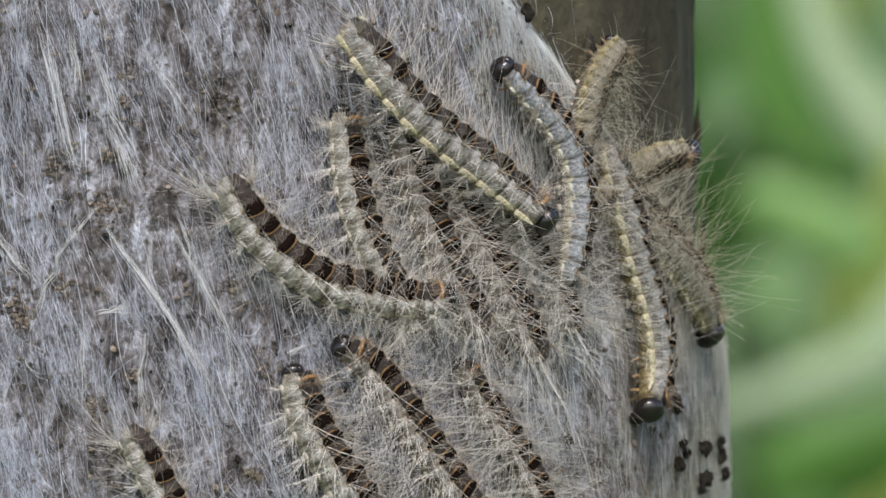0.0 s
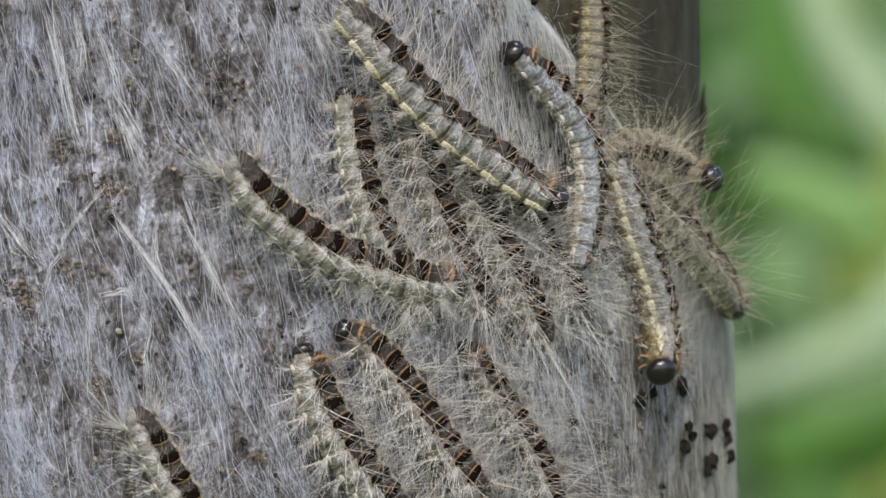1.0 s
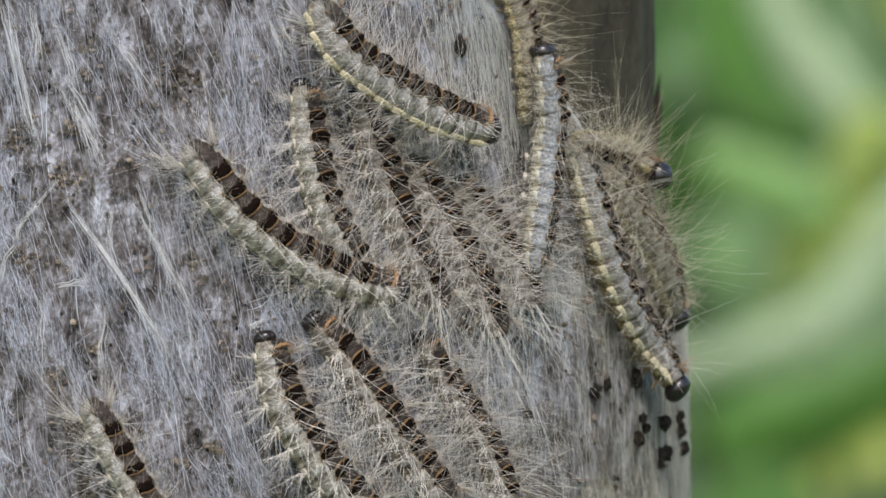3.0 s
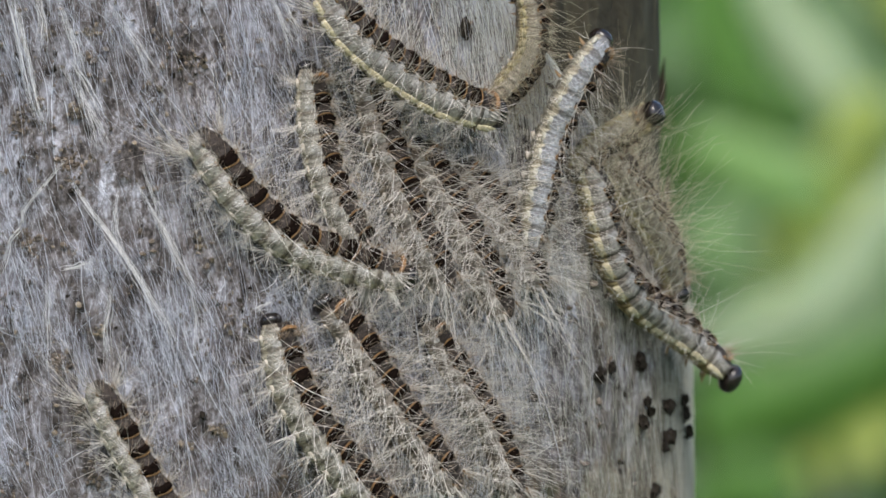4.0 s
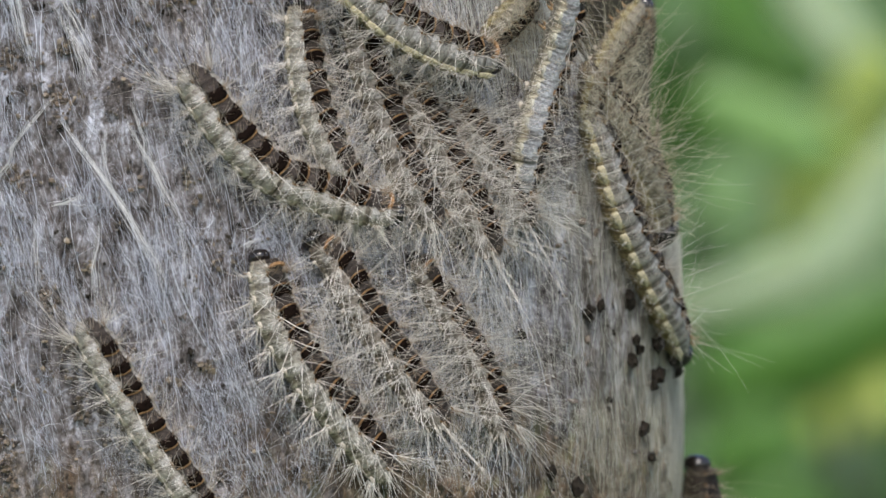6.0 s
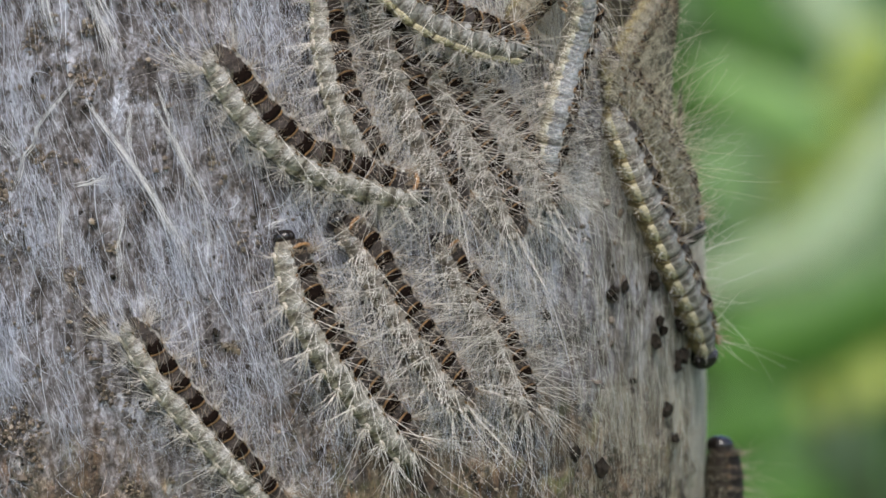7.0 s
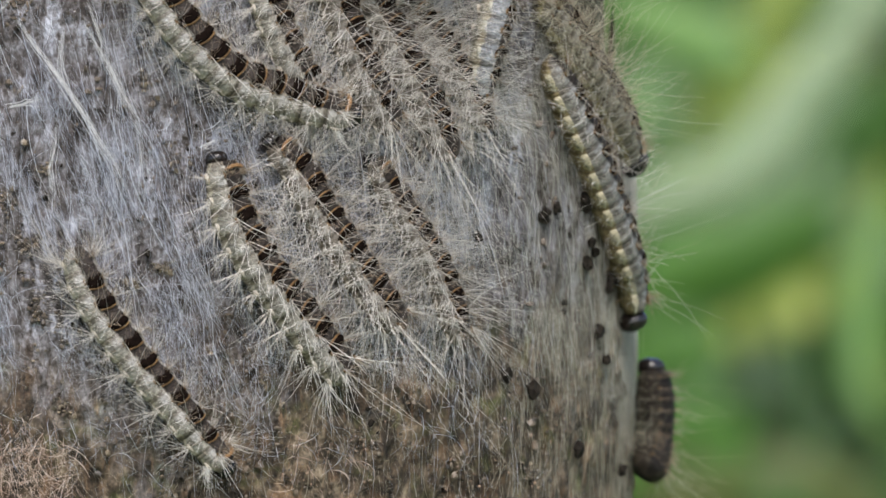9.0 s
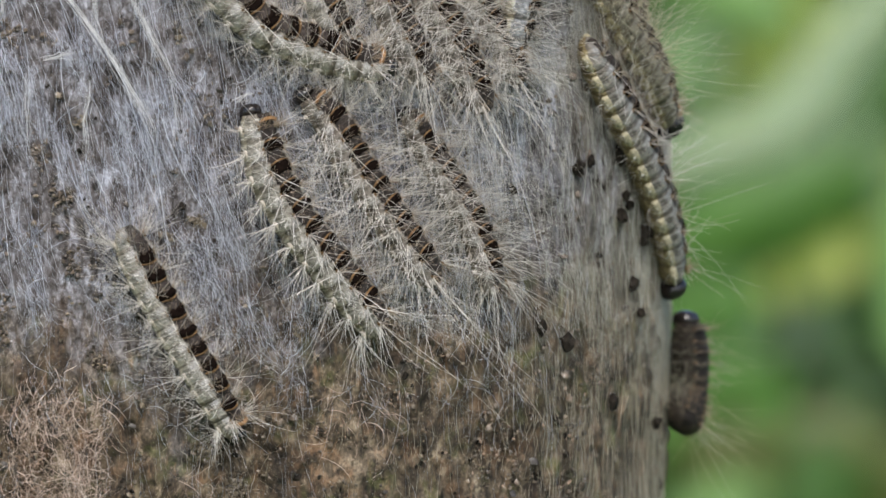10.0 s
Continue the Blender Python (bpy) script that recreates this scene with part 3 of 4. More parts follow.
dropping(27.0, 36.0, -9.4, 0.59, 4)
dropping(26.5, 34.8, -12.2, 0.74, 5)
dropping(30.0, 43.0, -10.2, 0.96, 6)
dropping(32.4, 51.0, -9.4, 0.66, 7)
dropping(32.6, 52.0, -11.3, 0.66, 8)
dropping(30.4, 44.0, -14.3, 0.88, 9)
dropping(32.9, 53.1, -13.7, 0.74, 10)
dropping(28.2, 38.4, -21.3, 0.66, 11)
dropping(26.2, 34.6, -4.5, 0.74, 12)
dropping(29.5, 41.6, -15.6, 0.59, 13)
dropping(28.1, 38.2, -21.4, 0.59, 14)
dropping(29.2, 40.8, -25.3, 0.66, 15)
dropping(25.2, 33.1, -37.1, 0.81, 16)
dropping(31.5, 48.9, -40.5, 0.59, 17)
dropping(18.8, 23.8, -43.9, 0.44, 18)
dropping(26.6, 35.0, -12.1, 0.66, 19)
dropping(6.5, 13.7, 47.7, 0.88, 20)
dropping(15.4, 19.1, -26.9, 0.88, 21)
dropping(19.0, 23.3, -28.9, 0.96, 22)
dropping(-20.9, -1.6, -10.9, 0.66, 23)
dropping(-31.6, -3.1, -10.8, 0.51, 24)
dropping(11.4, 15.2, -8.6, 0.59, 25)
dropping(2.5, 10.5, 39.6, 0.88, 26)
dropping(27.6, 37.1, -10.7, 0.59, 27)
dropping(29.6, 41.7, -14.3, 0.59, 28)


# ---------------------------------------------------------------- caterpillars
SEG, BODY = 2.75 * MM, 2.55 * MM


def segment_mesh(name, mat, front=1.0, back=1.0):
    """One body ring: swollen in the middle, folded at both ends, flatter below."""
    verts, faces, na, st = [], [], 24, [-0.62, -0.5, -0.36, -0.2, 0.0, 0.2, 0.36, 0.5, 0.62]
    for s in st:
        k = (0.5 + s / 1.24)
        r = BODY * (1 - 0.09 * abs(s / 0.62) ** 2.5) * (back + (front - back) * k) * (1 + 0.025 * math.sin(s * 21)) * (1 if back > 0.9 else 0.42 + 0.58 * math.sqrt(min(1, (s + 0.66) / 0.85)))
        for i in range(na):
            a = 2 * math.pi * i / na
            lob = 1 + 0.05 * math.cos(6 * a) * (1 - abs(s))
            y, z = r * lob * math.sin(a), r * lob * math.cos(a)
            verts.append((s * SEG, y * 1.05, z * (0.92 if z > 0 else 0.8)))
    n = len(st)
    for j in range(n - 1):
        for i in range(na):
            k = (i + 1) % na
            faces.append((j * na + i, (j + 1) * na + i, (j + 1) * na + k, j * na + k))
    faces.append(tuple(range(na)))
    faces.append(tuple(range((n - 1) * na, n * na))[::-1])
    return mesh_of(name, verts, faces, mat)


def on_ring(x, deg, lift=0.0):
    a = radians(deg)
    r = BODY + lift
    y, z = r * math.sin(a) * 1.05, r * math.cos(a)
    return Vector((x, y, z * (0.92 if z > 0 else 0.8)))


def patch_mesh(name, mat, x0, x1, half, lift, bow=0.0, seed=0):
    """A rounded raised plate on the back."""
    verts, faces, nx, ny = [], [], 7, 9
    for side in (0, 1):
        for i in range(nx):
            u = i / (nx - 1) * 2 - 1
            for j in range(ny):
                w = j / (ny - 1) * 2 - 1
                rag = noise.noise(Vector((u * 2.2, w * 2.2, seed * 7.0 + 0.5)))
                span = half * math.sqrt(max(0.02, 1 - 0.28 * u * u)) * (1 + 0.2 * rag)
                dome = (1 - u ** 4) * (1 - w ** 4)
                verts.append(on_ring((x0 + x1) / 2 + u * (x1 - x0) / 2 - bow * w * w + 0.1 * rag * (x1 - x0), w * span, (lift * dome * (1 + 0.9 * rag) if side else -0.25 * MM)))
    k = nx * ny
    for i in range(nx - 1):
        for j in range(ny - 1):
            q = (i * ny + j, i * ny + j + 1, (i + 1) * ny + j + 1, (i + 1) * ny + j)
            faces.append(tuple(k + v for v in q))
            faces.append(q[::-1])
    rim = [j for j in range(ny)] + [i * ny + ny - 1 for i in range(1, nx)] + \
        [(nx - 1) * ny + j for j in range(ny - 2, -1, -1)] + [i * ny for i in range(nx - 2, 0, -1)]
    for a, b in zip(rim, rim[1:] + rim[:1]):
        faces.append((a, b, k + b, k + a))
    return mesh_of(name, verts, faces, mat)


def wart_mesh(name, mat, deg, size=0.55, wide=0.85):
    bm = lump(int(deg) % 5, 0.7, 2)
    bmesh.ops.scale(bm, vec=(size * (2.8 if wide > 1 else 1.9) * MM, size * 0.7 * MM, size * wide * MM), verts=bm.verts)
    bmesh.ops.translate(bm, vec=on_ring(0, deg, -0.1 * MM), verts=bm.verts)
    me = bpy.data.meshes.new(name)
    bm.to_mesh(me)
    bm.free()
    me.materials.append(mat)
    return smooth(me)


def tuft_mesh(name, mat, rng, tufts, thick, push=0.0):
    """Hair tufts on one body ring. tufts: degrees round the body, count, shortest, longest (mm), spread."""
    lines, radii = [], []
    for deg, count, low, high, spread in tufts:
        for _ in range(count):
            x = rng.normal(0, 0.14) * MM
            o = on_ring(x, deg + rng.normal(0, 2.5), -0.1 * MM)
            splay = radians(deg * (1.0 + 0.7 * max(0.0, 1 - abs(deg) / 90)))
            out = Vector((0, math.sin(splay), math.cos(splay)))
            d = (out + Vector(rng.normal(0, spread, 3)) + Vector((push, 0, 0))).normalized()
            if d.dot(out) < 0.1:
                d = (d + out * 0.5).normalized()
            ln = rng.uniform(low, high) * MM
            curl = Vector(rng.normal(0, 0.22, 3)) + Vector((push * 0.35, 0, 0))
            lines.append([o + d * ln * t + curl * ln * t * t for t in (0, 0.25, 0.5, 0.75, 1)])
            radii.append(rng.uniform(*thick) * MM)
    return tubes(name, lines, np.array(radii), mat, 0.3)


def head_mesh():
    bm = bmesh.new()
    bmesh.ops.create_uvsphere(bm, u_segments=24, v_segments=16, radius=1)
    for v in bm.verts:
        x, y, z = v.co
        g = 1 - 0.10 * math.exp(-(y / 0.12) ** 2) * max(0, z + 0.4)
        v.co = Vector((x * 1.35 * g, y * 1.75 * g, z * 1.75 * g - 0.25 * x)) * MM
        if x > 0.55:
            v.co.z -= 0.4 * MM * (x - 0.55)
    me = bpy.data.meshes.new("head")
    bm.to_mesh(me)
    bm.free()
    me.materials.append(HEAD)
    return smooth(me)


def leg_mesh(name, mat, length, thick):
    pts = [[(0, 0, 0), (0.15 * MM, 0, -length * 0.5), (0.5 * MM, 0, -length)]]
    return tubes(name, pts, np.array([thick]), mat, 0.3, 8)


HEAD_MESH = head_mesh()
LEG_MESH = leg_mesh("leg", LEG, 1.2 * MM, 0.30 * MM)
PROLEG_MESH = leg_mesh("proleg", WART, 0.6 * MM, 0.6 * MM)
SEGMENT = {k: {"mid": segment_mesh("segment", m), "front": segment_mesh("segment", m, 0.72, 1.0),
               "tail": segment_mesh("segment", m, 1.0, 0.85)} for k, m in SKIN.items()}
PATCH_MESHES = [patch_mesh("back_patch", PATCH, (-0.16 + 0.05 * k) * SEG, 0.40 * SEG, 31 + 2 * k, 0.30 * MM, 0.10 * SEG, k + 1) for k in range(4)]
RIM_MESH = patch_mesh("patch_rim", RUST, 0.39 * SEG, 0.47 * SEG, 31, 0.18 * MM, 0.10 * SEG)
COLLAR_MESH = patch_mesh("collar", ORANGE, 0.28 * SEG, 0.44 * SEG, 30, 0.12 * MM, 0.10 * SEG, 3)
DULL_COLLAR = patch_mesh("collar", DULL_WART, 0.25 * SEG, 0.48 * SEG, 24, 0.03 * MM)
WARTS = {c: [wart_mesh("wart", m, d, z, 1.25 if c in ("yellow", "cream") else 0.85) for d in (-96, 96)] for c, m, z in (
    ("grey", WART, 0.3), ("yellow", YELLOW_WART, 0.42), ("cream", CREAM_WART, 0.42), ("blue", PALE_WART, 0.3), ("brown", OCHRE_WART, 0.4), ("dark", DULL_WART, 0.16), ("dusky", WART, 0.25))}
BACK_WARTS = [wart_mesh("back_wart", RUST, d, 0.2) for d in (-36, 36)]
hr = np.random.default_rng(11)
LONG, SHORT = {}, {}
THICK = ((48, 5, 0.6, 2.4, 0.6), (38, 10, 4.0, 16.0, 0.42), (62, 5, 4.0, 15.0, 0.45), (94, 5, 3.0, 9.0, 0.55), (118, 4, 1.5, 5.0, 0.7))
TAN = ((30, 12, 2.5, 11.0, 0.6), (62, 9, 3.0, 9.0, 0.6), (94, 8, 2.0, 6.0, 0.7))
SPARSE = ((48, 8, 0.6, 2.3, 0.6), (33, 10, 3.0, 11.0, 0.5), (66, 1, 0.8, 2.5, 0.6), (98, 12, 1.2, 4.0, 0.55), (118, 15, 1.5, 5.5, 0.6))
FAINT = ((60, 6, 3.0, 9.0, 0.5), (94, 7, 2.0, 8.0, 0.6))
SCANT = ((33, 6, 3.0, 10.0, 0.5), (66, 2, 0.8, 3.0, 0.6), (94, 6, 1.0, 3.5, 0.6), (118, 5, 1.2, 4.0, 0.6))
MEDIUM = ((48, 10, 0.6, 2.4, 0.6), (33, 10, 2.0, 9.0, 0.6), (64, 1, 0.8, 2.5, 0.6), (98, 11, 1.0, 4.5, 0.6), (116, 22, 1.2, 6.0, 0.7))
for where, push, n in (("mid", -0.28, 6), ("front", 0.4, 3), ("tail", -0.9, 3)):
    extra = 1.0 if where == "mid" else 0.8 if where == "front" else 1.2
    for coat, tufts in (("thick", THICK), ("sparse", SPARSE), ("scant", SCANT), ("faint", FAINT), ("medium", MEDIUM), ("tan", TAN)):
        LONG[where, coat] = [tuft_mesh("hair", TAN_HAIR if coat in ("tan", "faint") else PALE_HAIR, hr, [
            (s * d, (c if where == "mid" else c * 2) if coat == "medium" else c if where != "front" else max(2, c // (4 if coat == "tan" else 2)), lo, hi * extra, sp) for s in (-1, 1) for d, c, lo, hi, sp in tufts], (0.018, 0.030) if coat == "tan" else (0.012, 0.019) if coat == "faint" else (0.018, 0.034) if coat in ("medium", "scant") else (0.026, 0.046), -0.3 if coat == "tan" and where == "front" else push) for _ in range(n)]
    SHORT[where] = [tuft_mesh("bristle", RUST_HAIR, hr, [
        (s * d, c, lo, hi, sp) for s in (-1, 1) for d, c, lo, hi, sp in ((31, 10, 0.7, 2.6, 0.75), (14, 5, 0.7, 2.2, 0.8), (60, 2, 0.8, 2.2, 0.7), (15, 14 if where == "front" else 0, 1.2, 3.0, 0.5))],
        (0.022, 0.036), push) for _ in range(n)]
MOVES, STANCES = [], []


def spine_at(points, fractions, longest=1.0):
    """Places and head-ward directions along a smooth line through the points, head first."""
    p = np.array(points, float) * MM
    ext = np.vstack([2 * p[0] - p[1], p, 2 * p[-1] - p[-2]])
    fine = []
    for i in range(1, len(ext) - 2):
        a, b, c, d = ext[i - 1:i + 3]
        for t in np.linspace(0, 1, 24, endpoint=False):
            fine.append(0.5 * (2 * b + (c - a) * t + (2 * a - 5 * b + 4 * c - d) * t * t + (3 * b - a - 3 * c + d) * t ** 3))
    fine = np.array(fine + [p[-1]])
    run = np.concatenate([[0], np.cumsum(np.linalg.norm(np.diff(fine, axis=0), axis=1))])
    at = np.array(fractions) * min(run[-1], longest * 1.16)
    pos = np.stack([np.interp(at, run, fine[:, k]) for k in range(3)], 1)
    ahead = np.stack([np.interp(at - 0.8 * MM, run, fine[:, k]) for k in range(3)], 1)
    behind = np.stack([np.interp(at + 0.8 * MM, run, fine[:, k]) for k in range(3)], 1)
    d = ahead - behind
    return pos, d / np.linalg.norm(d, axis=1, keepdims=True), run[-1]


def body_poses(points, fractions, lean, sign, longest=1.0):
    pos, fwd, length = spine_at(points, fractions, longest)
    out = []
    for p, f in zip(pos, fwd):
        f = Vector(f)
        n = Vector((p[0] - AXIS_X, p[1] - AXIS_Y, 0)).normalized()
        side = f.cross(n).normalized() * sign
        n = side.cross(f).normalized()
        if n.dot(Vector((p[0] - AXIS_X, p[1] - AXIS_Y, 0))) < 0:
            n = -n
        up = n * math.cos(radians(lean)) + side * math.sin(radians(lean))
        m = Matrix((f, up.cross(f), up)).transposed().to_4x4()
        m.translation = p
        out.append(m)
    return out, length


def stance(t, *points):
    """How the next caterpillar lies at t seconds: its middle line, head first, in millimetres."""
    STANCES.append((t, points))


def caterpillar(label, group, lean, width, coat="grey", hair="thick", tuck=0.0, rings=11):
    stances = STANCES[:]
    STANCES.clear()
    head_len = 0.045
    step = (1 - head_len) / rings
    fr = [0.012] + [head_len + step * (i + 0.45) for i in range(rings)]
    pts0 = np.array(stances[0][1])
    d0, mid = pts0[0] - pts0[-1], pts0[len(pts0) // 2]
    n0 = Vector((mid[0] - AXIS_X / MM, mid[1] - AXIS_Y / MM, 0))
    sign = 1 if Vector(d0).cross(n0).x > 0 else -1
    lens = [body_poses(p, fr, lean, sign)[1] for _, p in stances]
    full = sum(lens) / len(lens) * 1.02
    size = full * step / SEG
    thing = tagged(new("caterpillar"), label, "caterpillar", group)
    thing.location = Vector(stances[0][1][-1]) * MM
    pick = random.Random(label)
    parts = []
    head = part("head", HEAD_MESH, HEAD, thing, "glossy black head capsule")
    head.scale = ((1.05 - 0.30 * tuck) * width ** 0.6,) * 3
    parts.append(head)
    for i in range(rings):
        where = "front" if i == 0 else "tail" if i == rings - 1 else "mid"
        seg = part("segment", SEGMENT[coat][where], None, thing)
        girth = width * (0.9 if i < 2 else 0.90 if i == rings - 1 else 0.96 if i == rings - 2 else 1.0)
        seg.scale = (size, girth, girth)
        parts.append(seg)
        part("hair", pick.choice(LONG["front" if i < 3 and hair == "tan" else where, hair]), None, seg, "long pale hairs", "stuff")
        part("bristle", pick.choice(SHORT[where]), None, seg, "short rusty bristles", "stuff")
        if i == 0:
            part("collar", DULL_COLLAR if coat == "dark" else COLLAR_MESH, None, seg, "brown collar plate" if coat == "dark" else "orange collar plate")
        elif coat != "dark" and i < rings - 1:
            part("back_patch", pick.choice(PATCH_MESHES), None, seg, "velvet black back patch")
            part("patch_rim", RIM_MESH, None, seg, "rust-brown rim")
        for w in (*WARTS[coat], *BACK_WARTS):
            part(w.name.split(".")[0], w, None, seg)
        if i < 3 or 4 < i < 9:
            for s in (-1, 1):
                leg = part("leg" if i < 3 else "proleg", LEG_MESH if i < 3 else PROLEG_MESH, None, seg)
                leg.location = on_ring(0, 166 * s, -0.3 * MM)
                leg.rotation_euler = (radians(22 * s), 0, 0)
    base = Matrix.Translation(-thing.location)
    rows = [[] for _ in parts]
    for t, p in stances:
        for k, m in enumerate(body_poses(p, fr, lean, sign, full)[0]):
            rows[k].append((t, base @ m @ (pose(0.3 * MM - 0.7 * MM * tuck, 0, -1.2 * MM * tuck, 0, 35 * tuck) if k == 0 else pose(0, 0, 0))))
    for ob, r in zip(parts, rows):
        sc = ob.scale.copy()
        ob.matrix_basis = r[0][1]
        ob.scale = sc
        if len(r) > 1:
            if r[0][0] > 0:
                r.insert(0, (0.0, r[0][1]))
            if r[-1][0] < 10:
                r.append((10.0, r[-1][1]))
            MOVES.append((ob, r))
    return thing


stance(0.0, (-3.4, 0.2, 10.2), (-8.2, -0.7, 9.9), (-14.0, -0.6, 10.8), (-20.6, -2.4, 12.5), (-26.0, -3.2, 16.2), (-30.0, -3.4, 20.6), (-32.6, -3.4, 25.7))
stance(1.0, (-2.9, 0.4, 9.8), (-7.8, -0.6, 10.0), (-14.4, -0.7, 11.8), (-20.9, -2.4, 14.2), (-26.5, -3.1, 18.3), (-30.4, -3.4, 22.3), (-32.4, -3.3, 26.4))
stance(2.5, (-4.6, -0.5, 8.2), (-9.6, -1.3, 9.0), (-15.4, -1.0, 11.1), (-21.3, -2.4, 14.5), (-26.7, -3.1, 18.9), (-30.0, -3.3, 23.3), (-32.6, -3.3, 26.8))
stance(4.0, (-4.2, -0.4, 7.4), (-9.4, -1.2, 8.3), (-15.2, -1.0, 10.2), (-21.1, -2.5, 12.7), (-26.2, -3.1, 17.5), (-29.4, -3.3, 21.9), (-32.2, -3.3, 25.9))
caterpillar("grey-brown caterpillar with dark back stripe, curved on silk", "caterpillars on the open silk", 30, 1.20, "grey", "medium", 0.6)

stance(4.5, (-17.5, -0.6, 35.1), (-17.3, -0.7, 30.9), (-16.7, -0.8, 25.7), (-15.6, -0.7, 20.6), (-13.7, -0.3, 16.2), (-11.0, 0.5, 11.0), (-8.0, 1.4, 5.9))
caterpillar("pale grey caterpillar with long whitish hairs among others", "caterpillars packed side by side", 26, 1.05, "grey", "medium", 0.9)

stance(4.5, (-10.4, 1.7, 33.9), (-9.0, 2.1, 28.0), (-7.1, 2.6, 22.1), (-5.1, 3.2, 16.2), (-2.7, 4.2, 11.1), (0.1, 5.4, 5.2))
caterpillar("grey hairy caterpillar with black back spots in the cluster", "caterpillars packed side by side", 19, 1.10, "dusky", "thick", 1.0)

stance(4.5, (-3.6, 5.0, 25.1), (-0.7, 6.4, 19.6), (1.8, 7.6, 14.8), (4.0, 8.9, 10.4), (5.8, 10.0, 6.3), (7.7, 11.2, 1.8))
caterpillar("brown-grey hairy caterpillar half hidden under long hairs", "caterpillars packed side by side", 7, 1.05, "dusky", "thick", 1.0)

stance(4.5, (2.1, 8.5, 22.6), (5.5, 10.7, 18.2), (8.5, 12.7, 13.4), (10.7, 14.4, 9.7), (12.4, 15.7, 5.6))
caterpillar("brown hairy caterpillar wedged between its neighbours", "caterpillars packed side by side", 5, 0.90, "dusky", "thick", 1.0)

stance(0.0, (8.9, 5.2, 20.0), (4.8, 4.5, 23.3), (0.1, 3.0, 27.4), (-5.8, 0.2, 32.0), (-10.9, -1.6, 37.4), (-14.5, -2.7, 42.1), (-17.0, -3.3, 45.8))
stance(1.0, (9.6, 5.8, 20.3), (4.8, 4.5, 22.8), (-0.3, 2.7, 26.6), (-6.2, 0.0, 31.3), (-11.3, -1.8, 36.8), (-15.1, -2.9, 41.7), (-18.5, -3.7, 45.7))
stance(1.6, (8.8, 6.1, 24.0), (5.8, 5.1, 24.1), (1.0, 3.4, 26.2), (-5.2, 0.4, 30.7), (-10.7, -1.6, 36.5), (-14.3, -2.7, 41.3), (-18.0, -3.5, 45.3))
stance(2.0, (9.3, 11.5, 30.7), (6.3, 7.6, 28.8), (1.1, 3.6, 28.3), (-5.1, 0.5, 30.8), (-10.2, -1.4, 35.6), (-13.8, -2.6, 40.3), (-17.5, -3.4, 44.7))
stance(2.5, (6.6, 6.0, 29.0), (3.4, 4.0, 29.6), (-0.6, 2.3, 31.0), (-4.6, 0.8, 33.0), (-8.7, -0.9, 35.7), (-13.1, -2.4, 39.4), (-16.4, -3.1, 44.9))
stance(4.5, (6.9, 6.5, 28.6), (3.2, 4.2, 29.2), (-0.8, 2.4, 30.7), (-4.6, 0.9, 32.9), (-8.4, -0.8, 35.6), (-12.6, -2.2, 39.6), (-15.3, -2.9, 43.7))
stance(7.5, (8.3, 10.7, 27.0), (4.3, 6.4, 27.5), (-0.3, 2.9, 29.0), (-4.7, 0.7, 31.0), (-8.4, -0.8, 34.1), (-12.0, -2.1, 37.7), (-15.0, -2.9, 41.3))
caterpillar("thick grey caterpillar with bright yellow side lying over others", "caterpillars on top of the cluster", 36, 1.25, "cream", "sparse", 0.1)

stance(0.0, (3.1, 7.6, 40.6), (6.2, 9.6, 37.3), (9.5, 12.1, 33.3), (12.0, 13.9, 28.5), (12.8, 14.4, 23.3), (12.3, 13.5, 17.3), (11.1, 12.2, 11.7))
stance(1.0, (3.6, 7.9, 40.3), (6.9, 10.2, 37.2), (10.6, 13.0, 32.8), (12.9, 14.8, 27.7), (13.4, 14.9, 22.5), (12.9, 14.1, 17.2), (11.9, 12.9, 11.6))
stance(1.8, (5.5, 5.1, 40.1), (8.4, 11.3, 37.6), (11.4, 13.6, 33.5), (12.8, 14.7, 27.9), (13.3, 14.8, 22.7), (12.8, 13.9, 17.1), (11.8, 12.8, 11.5))
stance(2.0, (8.9, 6.3, 40.3), (10.1, 10.9, 37.0), (11.8, 14.0, 32.2), (12.7, 14.5, 27.0), (13.0, 14.5, 21.8), (12.6, 13.8, 16.2), (11.9, 12.9, 11.4))
stance(2.2, (12.0, 8.8, 41.0), (12.0, 11.1, 36.6), (12.4, 14.5, 31.1), (12.9, 14.6, 25.9), (13.0, 14.4, 20.3), (12.6, 13.7, 14.7), (11.7, 12.6, 9.9))
stance(2.5, (11.2, 10.7, 39.7), (12.4, 12.8, 35.4), (13.5, 15.4, 30.2), (13.8, 15.4, 25.0), (13.6, 14.9, 19.8), (13.0, 14.1, 14.5), (12.5, 13.3, 10.1))
stance(3.8, (20.4, 17.5, 39.0), (18.0, 15.2, 35.6), (15.4, 14.7, 30.8), (13.4, 15.1, 25.5), (12.3, 13.7, 20.2), (11.5, 12.8, 15.0), (11.0, 12.1, 10.6))
stance(4.5, (21.3, 18.6, 37.8), (19.2, 16.3, 34.6), (16.6, 15.7, 29.1), (14.5, 16.0, 24.2), (13.1, 14.4, 19.2), (12.2, 14.7, 14.9), (11.8, 15.4, 11.5))
stance(5.5, (19.6, 13.0, 38.7), (17.9, 13.8, 33.9), (15.6, 15.3, 27.2), (13.7, 15.1, 22.0), (12.4, 13.6, 16.8), (11.7, 14.1, 12.7), (11.3, 14.9, 9.3))
stance(7.5, (18.3, 11.6, 38.6), (16.8, 12.8, 33.8), (15.5, 15.3, 27.9), (14.1, 15.5, 22.7), (12.6, 13.8, 17.1), (11.7, 14.1, 12.6), (11.1, 14.7, 8.9))
